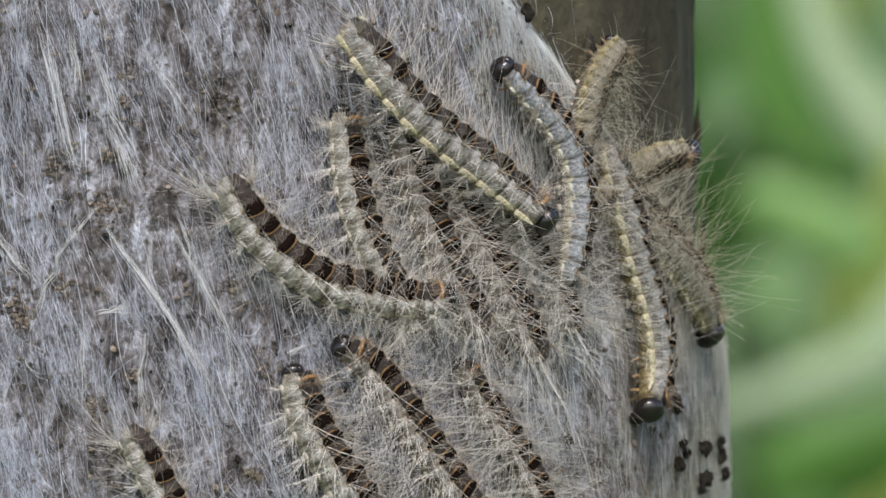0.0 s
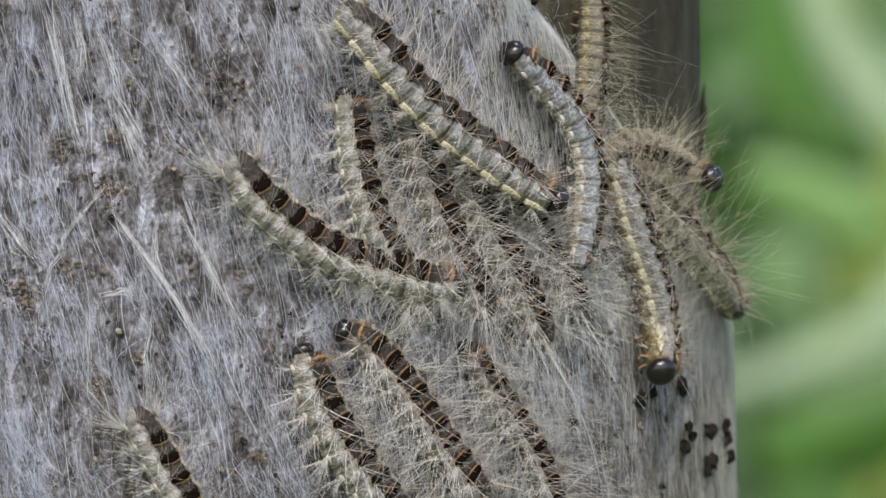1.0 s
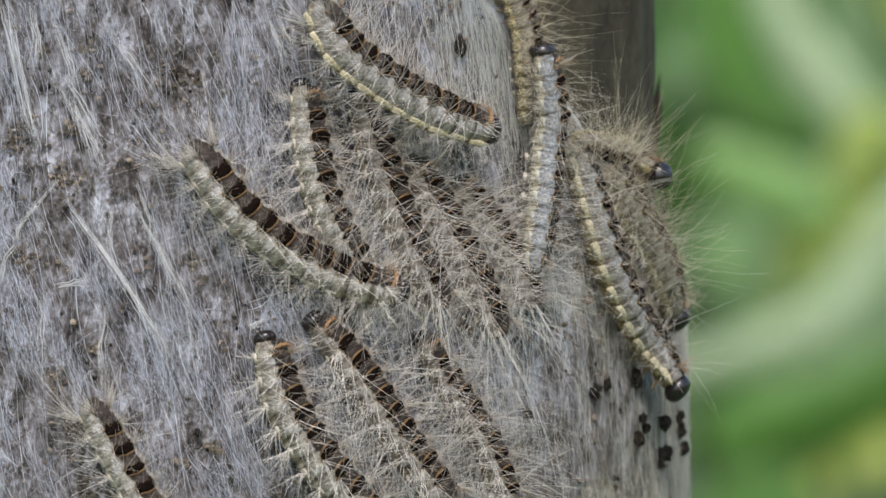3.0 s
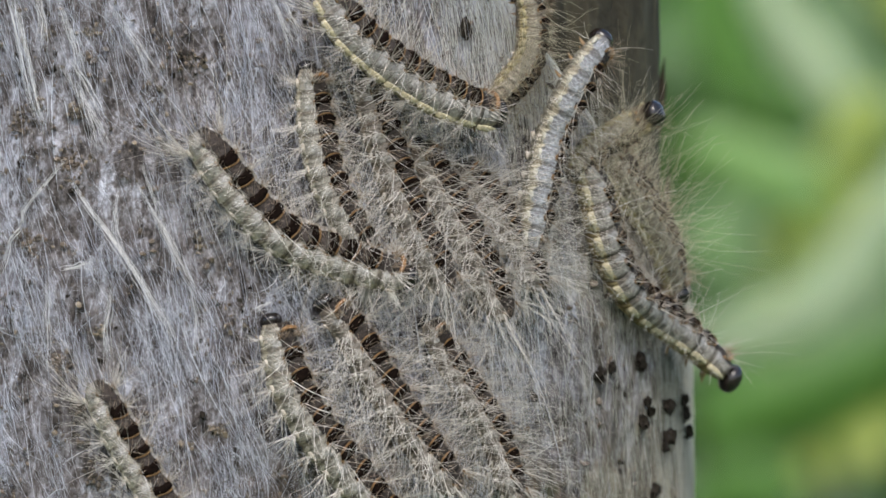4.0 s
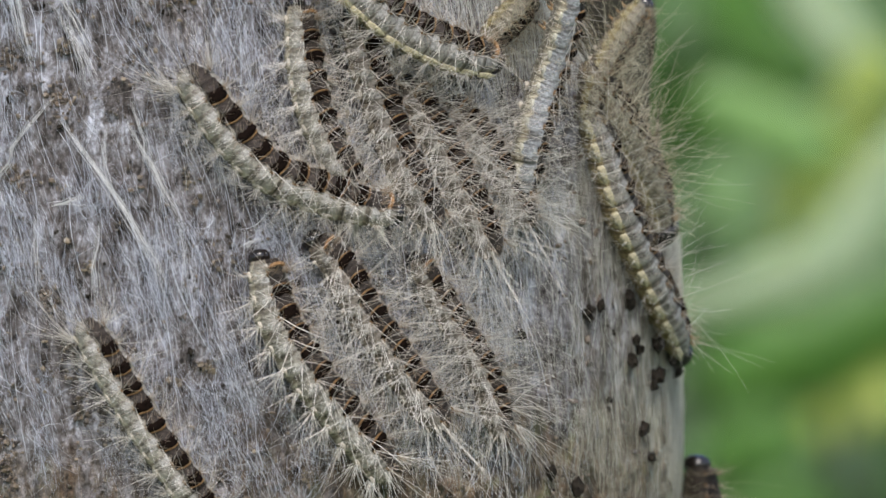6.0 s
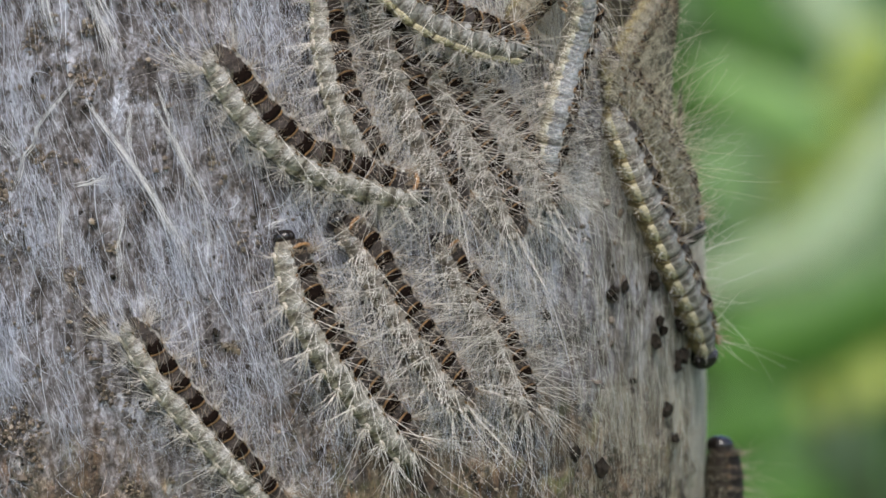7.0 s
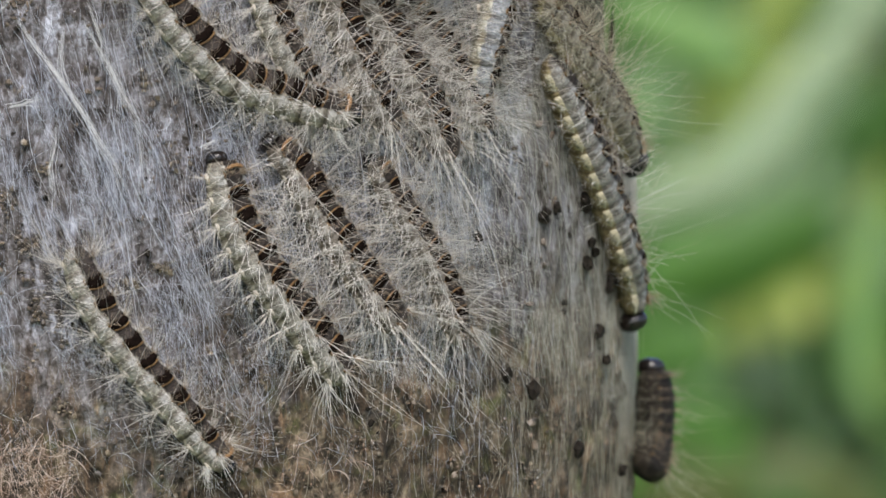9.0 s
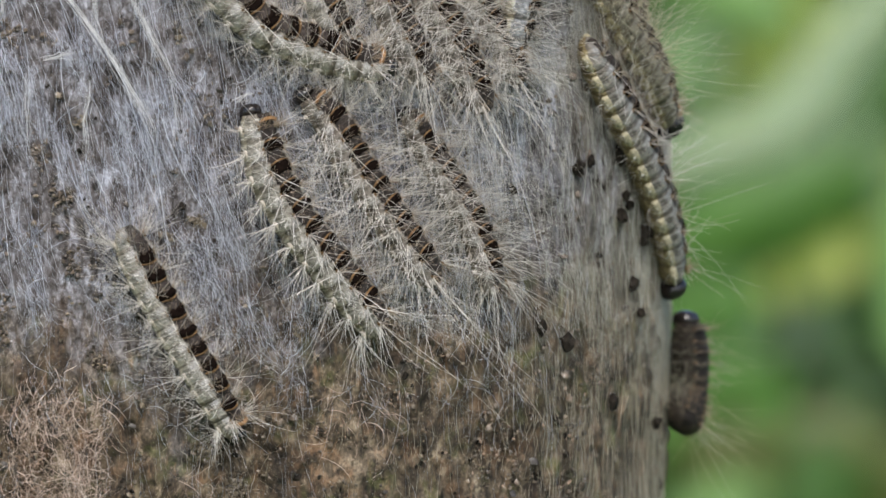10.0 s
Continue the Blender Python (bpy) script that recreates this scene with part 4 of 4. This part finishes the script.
caterpillar("slender pale blue-grey caterpillar raising its front half", "caterpillars on top of the cluster", 32, 1.05, "blue", "scant", 0.3)

stance(0.0, (22.2, 22.6, -5.0), (23.1, 26.8, 0.1), (23.0, 26.9, 5.4), (21.9, 25.7, 10.6), (20.4, 24.0, 15.9), (19.2, 22.8, 21.1), (18.0, 21.7, 25.6), (16.9, 20.8, 30.1))
stance(0.5, (23.9, 21.7, 0.6), (23.3, 27.3, 5.1), (22.4, 26.4, 10.0), (21.2, 25.1, 14.9), (19.7, 23.3, 19.4), (18.4, 22.1, 23.9), (17.2, 20.9, 28.4))
stance(1.0, (23.1, 20.6, -2.1), (22.9, 26.6, 2.7), (22.4, 26.2, 7.6), (21.2, 24.8, 12.1), (19.7, 23.2, 16.6), (18.5, 22.0, 21.4), (17.3, 20.9, 26.3))
stance(1.2, (23.4, 22.6, -2.3), (23.2, 27.0, 2.6), (22.6, 26.4, 7.1), (21.4, 25.2, 11.6), (19.9, 23.4, 16.1), (18.8, 22.4, 21.0), (18.1, 21.7, 24.8), (17.3, 21.1, 28.5))
stance(1.5, (23.3, 22.4, -3.9), (23.5, 27.4, 0.8), (23.0, 27.0, 5.4), (21.9, 25.6, 10.2), (20.2, 23.7, 14.7), (19.0, 22.6, 19.6), (18.1, 21.7, 23.7), (17.2, 21.0, 27.8))
stance(2.1, (25.2, 25.0, -3.8), (24.8, 29.4, 0.7), (23.3, 27.3, 5.3), (21.6, 25.3, 10.1), (19.9, 23.3, 14.6), (18.6, 22.0, 19.1), (17.7, 21.2, 23.2), (16.8, 20.5, 27.4))
stance(2.2, (28.8, 30.9, -2.5), (25.6, 30.8, 0.9), (23.3, 27.3, 5.1), (21.4, 25.0, 9.6), (19.7, 23.1, 14.1), (18.6, 21.9, 18.6), (17.9, 21.3, 22.7), (17.1, 20.8, 26.8))
stance(2.5, (28.8, 30.8, -5.0), (26.0, 31.4, 0.2), (23.7, 28.0, 4.9), (21.8, 25.5, 10.1), (20.3, 23.8, 14.6), (19.2, 22.7, 19.5), (18.4, 22.1, 23.6), (17.7, 21.4, 27.7))
stance(3.9, (38.7, 44.0, -6.2), (34.6, 42.0, -2.6), (29.7, 38.5, 1.3), (24.6, 30.0, 5.1), (21.7, 26.1, 10.3), (20.2, 24.3, 15.2), (19.3, 23.5, 19.3), (18.1, 22.2, 23.4))
stance(4.5, (36.6, 45.0, -8.8), (32.9, 42.5, -2.7), (28.2, 36.5, 1.9), (23.8, 29.0, 6.4), (21.5, 25.9, 11.3), (20.2, 24.3, 16.1), (19.2, 23.4, 20.3), (18.1, 22.3, 24.7))
stance(5.5, (33.7, 51.6, -10.7), (31.2, 43.2, -5.6), (29.1, 38.4, -1.1), (26.8, 33.8, 3.1), (24.6, 30.2, 7.2), (22.9, 27.9, 12.1), (21.7, 26.5, 16.6), (20.4, 25.1, 21.5))
stance(6.2, (33.1, 49.1, -12.1), (31.7, 44.5, -7.5), (29.0, 38.0, -2.1), (26.6, 33.5, 3.2), (24.5, 30.1, 8.4), (23.1, 28.3, 12.9), (21.8, 26.6, 17.0), (20.4, 25.0, 21.2))
stance(7.5, (33.6, 50.9, -16.1), (32.3, 46.2, -11.1), (30.4, 41.2, -5.7), (28.0, 35.9, -0.4), (25.6, 31.7, 4.9), (23.4, 28.4, 9.4), (21.4, 25.9, 13.9), (19.9, 24.2, 17.6))
stance(9.0, (33.0, 48.5, -20.3), (32.5, 46.9, -14.9), (30.6, 41.4, -8.7), (28.5, 36.9, -2.6), (26.4, 33.0, 2.7), (24.4, 29.9, 7.2), (22.3, 26.9, 11.7), (20.9, 25.2, 14.7))
stance(10.0, (33.8, 51.8, -22.3), (33.0, 48.8, -16.7), (31.6, 44.1, -11.3), (29.7, 39.3, -5.9), (27.5, 34.9, -1.0), (25.1, 30.8, 3.5), (22.8, 27.4, 8.0), (21.2, 25.4, 11.0))
caterpillar("yellow-sided grey caterpillar stretching over the rim", "caterpillars along the rim", 26, 1.15, "yellow", "scant", rings=13)

stance(0.0, (30.3, 43.0, 5.6), (29.2, 40.4, 10.0), (26.8, 35.6, 13.8), (24.1, 31.0, 17.5), (21.4, 27.1, 21.2), (18.8, 23.8, 24.9))
stance(0.5, (32.0, 48.9, 8.9), (29.2, 40.8, 12.8), (26.1, 34.3, 16.2), (23.0, 29.3, 19.5), (20.3, 25.6, 22.4), (18.0, 22.9, 25.4))
stance(1.5, (33.5, 54.6, 4.7), (30.3, 43.4, 9.6), (26.7, 35.5, 14.1), (23.6, 30.2, 17.8), (20.6, 25.9, 21.6), (18.1, 23.0, 24.5))
stance(2.5, (31.9, 47.7, 4.1), (30.3, 43.3, 9.1), (27.7, 37.4, 14.0), (25.1, 32.8, 18.5), (23.0, 29.6, 22.2), (21.1, 27.0, 26.0))
stance(4.0, (30.6, 43.7, 5.1), (29.6, 41.5, 8.9), (27.8, 37.6, 13.5), (25.2, 32.9, 17.6), (22.8, 29.3, 21.3), (21.1, 27.0, 24.7))
stance(5.5, (30.6, 43.8, 7.0), (29.2, 40.6, 11.5), (27.2, 36.5, 15.7), (25.0, 32.7, 19.4), (22.9, 29.5, 23.1), (21.0, 26.9, 26.8))
stance(6.2, (30.3, 42.8, 4.3), (29.0, 40.0, 9.7), (26.9, 35.8, 14.6), (24.5, 31.8, 19.0), (22.0, 28.0, 23.1), (19.9, 25.4, 26.8))
stance(7.5, (31.5, 46.0, 2.7), (29.8, 41.8, 7.7), (27.3, 36.6, 12.6), (24.6, 31.7, 16.9), (21.8, 27.7, 21.1), (19.3, 24.5, 24.8))
stance(10.0, (32.7, 50.4, 0.2), (30.8, 44.3, 5.5), (28.1, 38.0, 10.8), (25.5, 33.3, 15.3), (23.0, 29.4, 19.4), (20.4, 25.9, 23.4))
caterpillar("brown hairy caterpillar along the rim of the nest", "caterpillars along the rim", 22, 1.25, "brown", "tan", -0.4)

stance(0.0, (27.9, 29.8, 29.5), (23.8, 27.0, 28.6), (20.4, 25.4, 27.0), (17.3, 21.4, 24.9), (15.0, 18.7, 21.8))
stance(0.5, (28.7, 29.2, 27.4), (24.9, 26.8, 27.6), (21.2, 26.6, 27.7), (17.3, 21.6, 26.9), (15.0, 18.9, 23.8))
stance(1.0, (30.2, 33.5, 23.6), (26.2, 34.7, 25.4), (21.9, 27.7, 27.6), (18.1, 22.6, 27.8), (15.0, 19.0, 25.5))
stance(2.5, (29.9, 32.9, 22.7), (26.2, 34.7, 25.0), (22.3, 28.3, 27.1), (18.8, 23.5, 28.2), (17.3, 21.5, 25.9))
stance(3.8, (27.8, 27.4, 26.5), (24.2, 31.2, 25.8), (20.3, 25.2, 24.6), (18.0, 22.2, 23.4), (15.7, 19.5, 21.8))
stance(4.5, (27.5, 38.3, 35.4), (24.9, 32.8, 31.8), (22.3, 28.3, 27.1), (20.8, 25.7, 23.3), (20.0, 24.5, 19.5))
caterpillar("yellowish-brown caterpillar with dark head behind the cluster", "caterpillars along the rim", 25, 0.90, "brown", "tan", -0.2)

stance(0.0, (18.8, 24.5, 43.9), (16.3, 21.2, 40.6), (14.7, 19.3, 37.2), (13.9, 18.3, 33.4), (13.9, 18.1, 30.0))
stance(1.0, (14.0, 19.1, 49.1), (14.2, 19.1, 43.5), (13.9, 18.6, 38.2), (13.5, 17.9, 33.3), (13.5, 17.6, 28.5))
stance(2.5, (8.6, 14.0, 48.8), (10.4, 15.4, 44.0), (12.0, 16.8, 39.2), (13.4, 17.8, 34.4), (14.3, 18.4, 29.5))
stance(3.8, (9.7, 15.0, 46.0), (10.9, 15.7, 41.2), (10.5, 15.1, 36.3), (7.8, 12.7, 32.1), (6.0, 11.1, 29.9))
stance(4.5, (11.7, 16.7, 44.4), (12.1, 16.8, 40.3), (11.4, 15.9, 35.4), (8.8, 13.4, 32.0), (6.4, 11.4, 29.7))
caterpillar("pale hairy caterpillar at the upper edge of the nest", "caterpillars on top of the cluster", 30, 0.95, "brown", "tan", 1.0)

stance(0.0, (-23.7, -3.4, 1.3), (-23.4, -3.4, -2.0), (-21.9, -3.2, -6.6), (-19.1, -2.7, -11.7), (-15.6, -1.8, -16.9), (-12.0, -0.7, -21.7), (-8.7, 0.7, -26.2))
stance(3.8, (-22.0, -3.0, 2.3), (-21.7, -3.0, -1.0), (-20.1, -2.9, -6.9), (-16.8, -2.2, -12.8), (-12.8, -0.9, -18.0), (-9.1, 0.5, -22.8), (-5.8, 1.9, -27.2))
caterpillar("caterpillar with broad dark back stripe and pale side", "caterpillars in the lower row", 31, 1.24, "grey", "sparse", 1.0)

stance(0.0, (-18.0, -3.7, 4.2), (-14.4, -1.1, 1.4), (-11.2, -0.2, -3.0), (-8.3, 0.9, -7.4), (-5.3, 2.2, -11.9), (-2.8, 3.3, -15.6), (-0.2, 4.8, -18.6))
stance(1.0, (-18.7, -2.9, 3.9), (-15.1, -1.3, 1.5), (-11.4, -0.2, -3.1), (-8.5, 0.9, -7.5), (-5.5, 2.1, -12.0), (-3.0, 3.2, -15.7), (-0.4, 4.7, -19.0))
stance(1.1, (-15.9, -3.1, 3.7), (-14.1, -1.0, 1.5), (-10.9, -0.1, -2.9), (-8.0, 1.0, -7.4), (-5.4, 2.1, -11.8), (-2.8, 3.3, -15.5), (-0.3, 4.8, -18.9))
stance(1.2, (-5.4, -10.2, 2.5), (-8.4, -8.2, 0.8), (-9.2, -3.2, -4.6), (-7.6, 1.1, -8.7), (-5.2, 2.2, -12.4), (-2.6, 3.4, -15.7), (-0.2, 4.8, -19.1))
stance(1.3, (-14.5, -2.7, 4.7), (-13.5, -0.8, 2.2), (-10.8, 0.1, -2.3), (-8.0, 1.0, -6.9), (-5.3, 2.2, -11.5), (-2.8, 3.4, -15.2), (-0.2, 4.8, -18.4))
stance(1.9, (-15.6, -3.0, 5.2), (-13.8, -0.9, 2.6), (-11.0, -0.1, -2.6), (-8.1, 1.0, -7.1), (-5.2, 2.2, -11.6), (-2.6, 3.4, -15.1), (-0.4, 4.7, -18.1))
stance(2.0, (-4.3, -9.7, 1.6), (-7.4, -7.8, 0.7), (-9.1, -3.2, -4.2), (-7.7, 1.1, -8.7), (-4.9, 2.3, -12.6), (-2.4, 3.6, -15.9), (-0.0, 4.9, -18.6))
stance(2.1, (-16.2, -3.2, 4.2), (-13.3, -0.7, 2.7), (-10.4, 0.2, -2.4), (-7.6, 1.2, -7.0), (-4.7, 2.5, -11.5), (-2.1, 3.7, -15.0), (0.1, 5.0, -18.0))
stance(2.5, (-16.8, -1.7, 4.2), (-13.3, -0.8, 0.3), (-9.6, 0.4, -4.8), (-6.7, 1.5, -9.3), (-3.8, 2.9, -13.7), (-1.2, 4.2, -17.4), (1.1, 5.6, -20.4))
stance(4.5, (-15.9, -1.4, 4.3), (-12.1, -0.4, 0.2), (-9.5, 0.5, -4.9), (-6.6, 1.6, -9.3), (-3.6, 3.0, -13.8), (-1.1, 4.3, -17.5), (1.2, 5.6, -20.7))
caterpillar("dark-backed caterpillar that flicks its head", "caterpillars in the lower row", 20, 1.10, "dusky", "thick", 0.6)

stance(7.5, (-2.4, 3.9, 2.1), (-0.4, 5.0, -1.9), (2.0, 6.3, -5.8), (4.3, 7.6, -9.5), (6.3, 9.1, -13.2), (7.8, 10.2, -17.7), (9.1, 11.2, -22.4))
caterpillar("slim hairy caterpillar with black back spots and long hairs", "caterpillars in the lower row", 11, 0.90, "dusky", "thick", 1.0)

stance(4.5, (-28.5, -4.2, -34.4), (-32.2, -4.6, -29.6), (-35.5, -4.8, -24.5), (-38.2, -4.8, -20.1), (-41.0, -4.6, -15.3), (-43.5, -4.4, -10.6), (-45.6, -4.0, -6.7))
stance(5.5, (-28.5, -4.2, -34.4), (-32.1, -4.6, -29.6), (-35.4, -4.8, -24.5), (-38.2, -4.8, -20.1), (-40.9, -4.6, -15.4), (-43.5, -4.4, -10.6), (-45.9, -3.9, -6.4))
stance(7.5, (-20.7, -2.9, -35.7), (-24.0, -3.5, -32.6), (-27.6, -4.2, -28.7), (-31.6, -4.6, -24.3), (-35.7, -4.8, -19.9), (-39.1, -4.7, -15.2), (-41.9, -4.5, -10.1))
stance(9.0, (-20.5, -2.7, -38.8), (-23.9, -3.5, -35.7), (-28.3, -4.3, -30.2), (-32.7, -4.7, -25.1), (-36.8, -4.8, -19.6), (-39.3, -4.7, -15.2), (-41.2, -4.6, -10.1))
stance(10.0, (-23.8, -3.3, -40.7), (-26.0, -3.7, -37.8), (-28.4, -4.2, -33.4), (-31.5, -4.6, -28.3), (-34.2, -4.8, -23.5), (-36.8, -4.8, -18.7), (-39.0, -4.7, -13.8))
caterpillar("dark-striped caterpillar crawling alone on the silk", "caterpillars on the open silk", 40, 1.02, "grey", "medium", 0.7)

# the shade on this caterpillar is put into its dark skin colour
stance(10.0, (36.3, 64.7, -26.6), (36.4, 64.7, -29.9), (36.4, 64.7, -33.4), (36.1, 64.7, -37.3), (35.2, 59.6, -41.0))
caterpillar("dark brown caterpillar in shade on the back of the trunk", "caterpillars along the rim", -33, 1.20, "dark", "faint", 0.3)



# ---------------------------------------------------------------- the green distance
def blade(parent, name, points, width, mat, label=""):
    """A broad leaf blade along a line, folded along its midrib."""
    p = np.array(points, float)
    ext = np.vstack([2 * p[0] - p[1], p, 2 * p[-1] - p[-2]])
    line = []
    for i in range(1, len(ext) - 2):
        a, b, c, d = ext[i - 1:i + 3]
        for t in np.linspace(0, 1, 8, endpoint=False):
            line.append(0.5 * (2 * b + (c - a) * t + (2 * a - 5 * b + 4 * c - d) * t * t + (3 * b - a - 3 * c + d) * t ** 3))
    line.append(p[-1])
    verts, faces, n = [], [], len(line)
    for i, q in enumerate(line):
        d = line[min(i + 1, n - 1)] - line[max(i - 1, 0)]
        s = np.cross(d, (0, 1.0, 0.25))
        s /= np.linalg.norm(s) + 1e-9
        u = i / (n - 1)
        w = width * (0.12 + 0.88 * math.sin(math.pi * min(1, 0.08 + u * 0.9)) ** 0.6) / 2
        for k, e in ((-1, 0.0), (0, 0.2), (1, 0.0)):
            verts.append(q + s * w * k + np.array([0, e * w, 0]))
        for k in (1, 0, -1):
            verts.append(q + s * w * k + np.array([0, 0.0015 + (0.2 * w if k == 0 else 0), 0]))
    for i in range(n - 1):
        for k in range(6):
            faces.append((i * 6 + k, i * 6 + (k + 1) % 6, i * 6 + 6 + (k + 1) % 6, i * 6 + 6 + k))
    faces.append((0, 1, 2, 3, 4, 5))
    return part(name, mesh_of(name, verts, faces, mat), mat, parent, label)


def round_leaf(parent, x, y, z, r, mat, turn):
    bm = bmesh.new()
    bmesh.ops.create_icosphere(bm, subdivisions=2, radius=r)
    for v in bm.verts:
        v.co.y *= 0.06
        v.co.x *= 0.8 + 0.25 * v.co.z / r
        v.co.y += 0.5 * v.co.x ** 2 / r * 0.3
    ob = part("leaf", bm, mat, parent)
    smooth(ob.data)
    ob.matrix_basis = pose(x, y, z, turn * 13 % 40 - 20, turn * 37 % 70 - 35, turn * 29 % 60 - 30)
    return ob


def build_ground():
    """A green meadow that rises as a bank behind the tree and runs on to the horizon."""
    xs = [-400, -60, -15, -6, -3, -1.5, 0, 1.5, 3, 6, 15, 60, 400]
    ys = [-400, -60, -10, 0, 3, 5, 6, 7, 8, 9, 10, 11, 12, 13, 14, 18, 30, 100, 400]
    verts = []
    for y in ys:
        for x in xs:
            rise = 4.2 * float(smoothstep(5.5, 14, y)) + (0.12 * noise.noise(Vector((x, y, 0))) if abs(x) < 20 and abs(y) < 20 else 0)
            verts.append((x, y, -1.2 + rise))
    n = len(xs)
    faces = [(j * n + i, j * n + i + 1, (j + 1) * n + i + 1, (j + 1) * n + i) for j in range(len(ys) - 1) for i in range(n - 1)]
    me = mesh_of("ground", verts, faces, EARTH)
    tagged(new("ground", me), "green grassy ground rising to a bank", "ground", kind="structure")


build_ground()


def herb(label, y):
    ob = tagged(new("herb"), label, "plant", "herbs behind the trunk")
    ob.location = (0, y, 0)
    stem = [[(0.10, 0.02, -1.2), (0.12, 0.01, -0.6), (0.11, 0, 0), (0.12, 0, 0.25)]]
    part("stem", tubes("stem", stem, np.array([0.008]), LEAF_MID, 0.4, 8), LEAF_MID, ob)
    return ob


def shrub(label, x, y, z, rx, rz, count, mats, seed, leaf=0.05):
    """A leafy bush: stems and a crown of many small leaves in uneven clumps."""
    rg = np.random.default_rng(seed)
    ob = tagged(new("shrub"), label, "shrub", "shrubs behind the trunk")
    ob.location = (x, y, -1.2)
    stems = []
    for i in range(9):
        top = np.array([rg.normal(0, rx * 0.5), rg.normal(0, 0.25), 1.2 + z + rg.uniform(-0.3, 0.8) * rz])
        stems.append([(rg.normal(0, 0.08), rg.normal(0, 0.08), 0), top * (0.4, 0.4, 0.4), top * (0.7, 0.7, 0.75), top])
    part("stem", tubes("stem", stems, np.full(9, 0.018), BARK, 0.3, 6), BARK, ob)
    for mat, share in mats:
        clumps = rg.uniform((-rx, -0.3, -rz), (rx, 0.3, rz), (14, 3))
        n = int(count * share)
        c = clumps[rg.integers(0, 14, n)] + rg.normal(0, 0.11, (n, 3))
        verts, faces = [], []
        for k, q in enumerate(c):
            d = Vector(rg.normal(0, 1, 3)).normalized()
            u = d.orthogonal().normalized()
            v = d.cross(u)
            ln = leaf * rg.uniform(0.6, 1.3)
            q = Vector(q) + Vector((0, 0, 1.2 + z))
            b = len(verts)
            for s, w in ((-1, 0), (-0.4, 0.42), (0.25, 0.40), (1, 0), (0.25, -0.40), (-0.4, -0.42)):
                verts.append(q + u * ln * s + v * ln * w + d * ln * 0.15 * abs(w))
            faces.append(tuple(range(b, b + 6)))
        part("crown", mesh_of("crown", verts, faces, mat), mat, ob, kind="stuff")
    return ob


shrub("mid-green leafy shrub, far out of focus", 0.42, 7.0, 0.0, 0.75, 0.9, 2600, ((LEAF_MID, 0.5), (LEAF_DARK, 0.4), (LEAF_YELLOW, 0.1)), 3, 0.06)
pale = herb("pale green broad-leaved herb, out of focus", 4.0)
blade(pale, "blade", [(0.312, 0.000, 0.140), (0.292, 0.000, 0.109), (0.277, 0.000, 0.084), (0.254, 0.000, 0.057), (0.237, 0.000, 0.029), (0.213, 0.000, 0.009), (0.182, 0.000, -0.001), (0.148, 0.000, -0.012), (0.108, 0.000, -0.019)], 0.032, LEAF_PALE)
blade(pale, "blade", [(0.173, 0.000, 0.269), (0.196, 0.000, 0.196), (0.220, 0.000, 0.159), (0.234, 0.000, 0.138), (0.241, 0.000, 0.116)], 0.029, LEAF_PALE)
blade(pale, "blade", [(0.319, 0.000, 0.003), (0.300, 0.000, -0.038), (0.294, 0.000, -0.078), (0.297, 0.000, -0.113), (0.312, 0.000, -0.147)], 0.020, LEAF_LIGHT)
blade(pale, "blade", [(0.142, 0.000, 0.113), (0.176, 0.000, 0.099), (0.203, 0.000, 0.085), (0.230, 0.000, 0.077)], 0.041, LEAF_LIGHT)
blade(pale, "blade", [(0.152, 0.000, 0.263), (0.159, 0.000, 0.201), (0.173, 0.000, 0.153), (0.203, 0.000, 0.126)], 0.038, LEAF_MID)
blade(pale, "blade", [(0.179, 0.000, 0.143), (0.196, 0.000, 0.133), (0.224, 0.000, 0.119)], 0.044, LEAF_DARK)
blade(pale, "blade", [(0.152, 0.000, -0.065), (0.186, 0.000, -0.049), (0.227, 0.000, -0.038), (0.278, 0.000, -0.007)], 0.061, LEAF_MID)
blade(pale, "blade", [(0.149, 0.000, -0.113), (0.176, 0.000, -0.095), (0.203, 0.000, -0.078)], 0.038, LEAF_MID)
blade(pale, "blade", [(0.237, 0.000, -0.249), (0.251, 0.000, -0.198), (0.278, 0.000, -0.153)], 0.051, LEAF_DARK)
blade(pale, "blade", [(0.162, 0.000, -0.191), (0.210, 0.000, -0.191), (0.265, 0.000, -0.190), (0.312, 0.000, -0.220)], 0.068, LEAF_OLIVE)
blade(pale, "blade", [(0.142, 0.000, -0.181), (0.176, 0.000, -0.147), (0.217, 0.000, -0.126)], 0.038, LEAF_MID)
blade(pale, "blade", [(0.152, 0.000, -0.242), (0.183, 0.000, -0.218), (0.217, 0.000, -0.208)], 0.034, LEAF_LIGHT)
bright = herb("yellow-green small-leaved herb catching the light, out of focus", 4.0)
round_leaf(bright, 0.241, -0.15, 0.120, 0.021, LEAF_YELLOW, 1)
round_leaf(bright, 0.227, -0.15, 0.098, 0.016, LEAF_YELLOW, 2)
round_leaf(bright, 0.199, -0.15, 0.048, 0.016, LEAF_YELLOW, 3)
round_leaf(bright, 0.211, -0.15, -0.083, 0.011, LEAF_YELLOW, 4)
round_leaf(bright, 0.250, -0.15, -0.069, 0.011, LEAF_GLINT, 5)
round_leaf(bright, 0.159, -0.15, 0.048, 0.015, LEAF_LIGHT, 6)
round_leaf(bright, 0.193, -0.15, -0.095, 0.014, LEAF_MID, 7)
round_leaf(bright, 0.210, -0.15, -0.150, 0.020, LEAF_MID, 8)
round_leaf(bright, 0.271, -0.15, 0.188, 0.020, LEAF_YELLOW, 10)


def motions():
    for ob, rows in MOVES:
        walk(ob, rows)


motions()
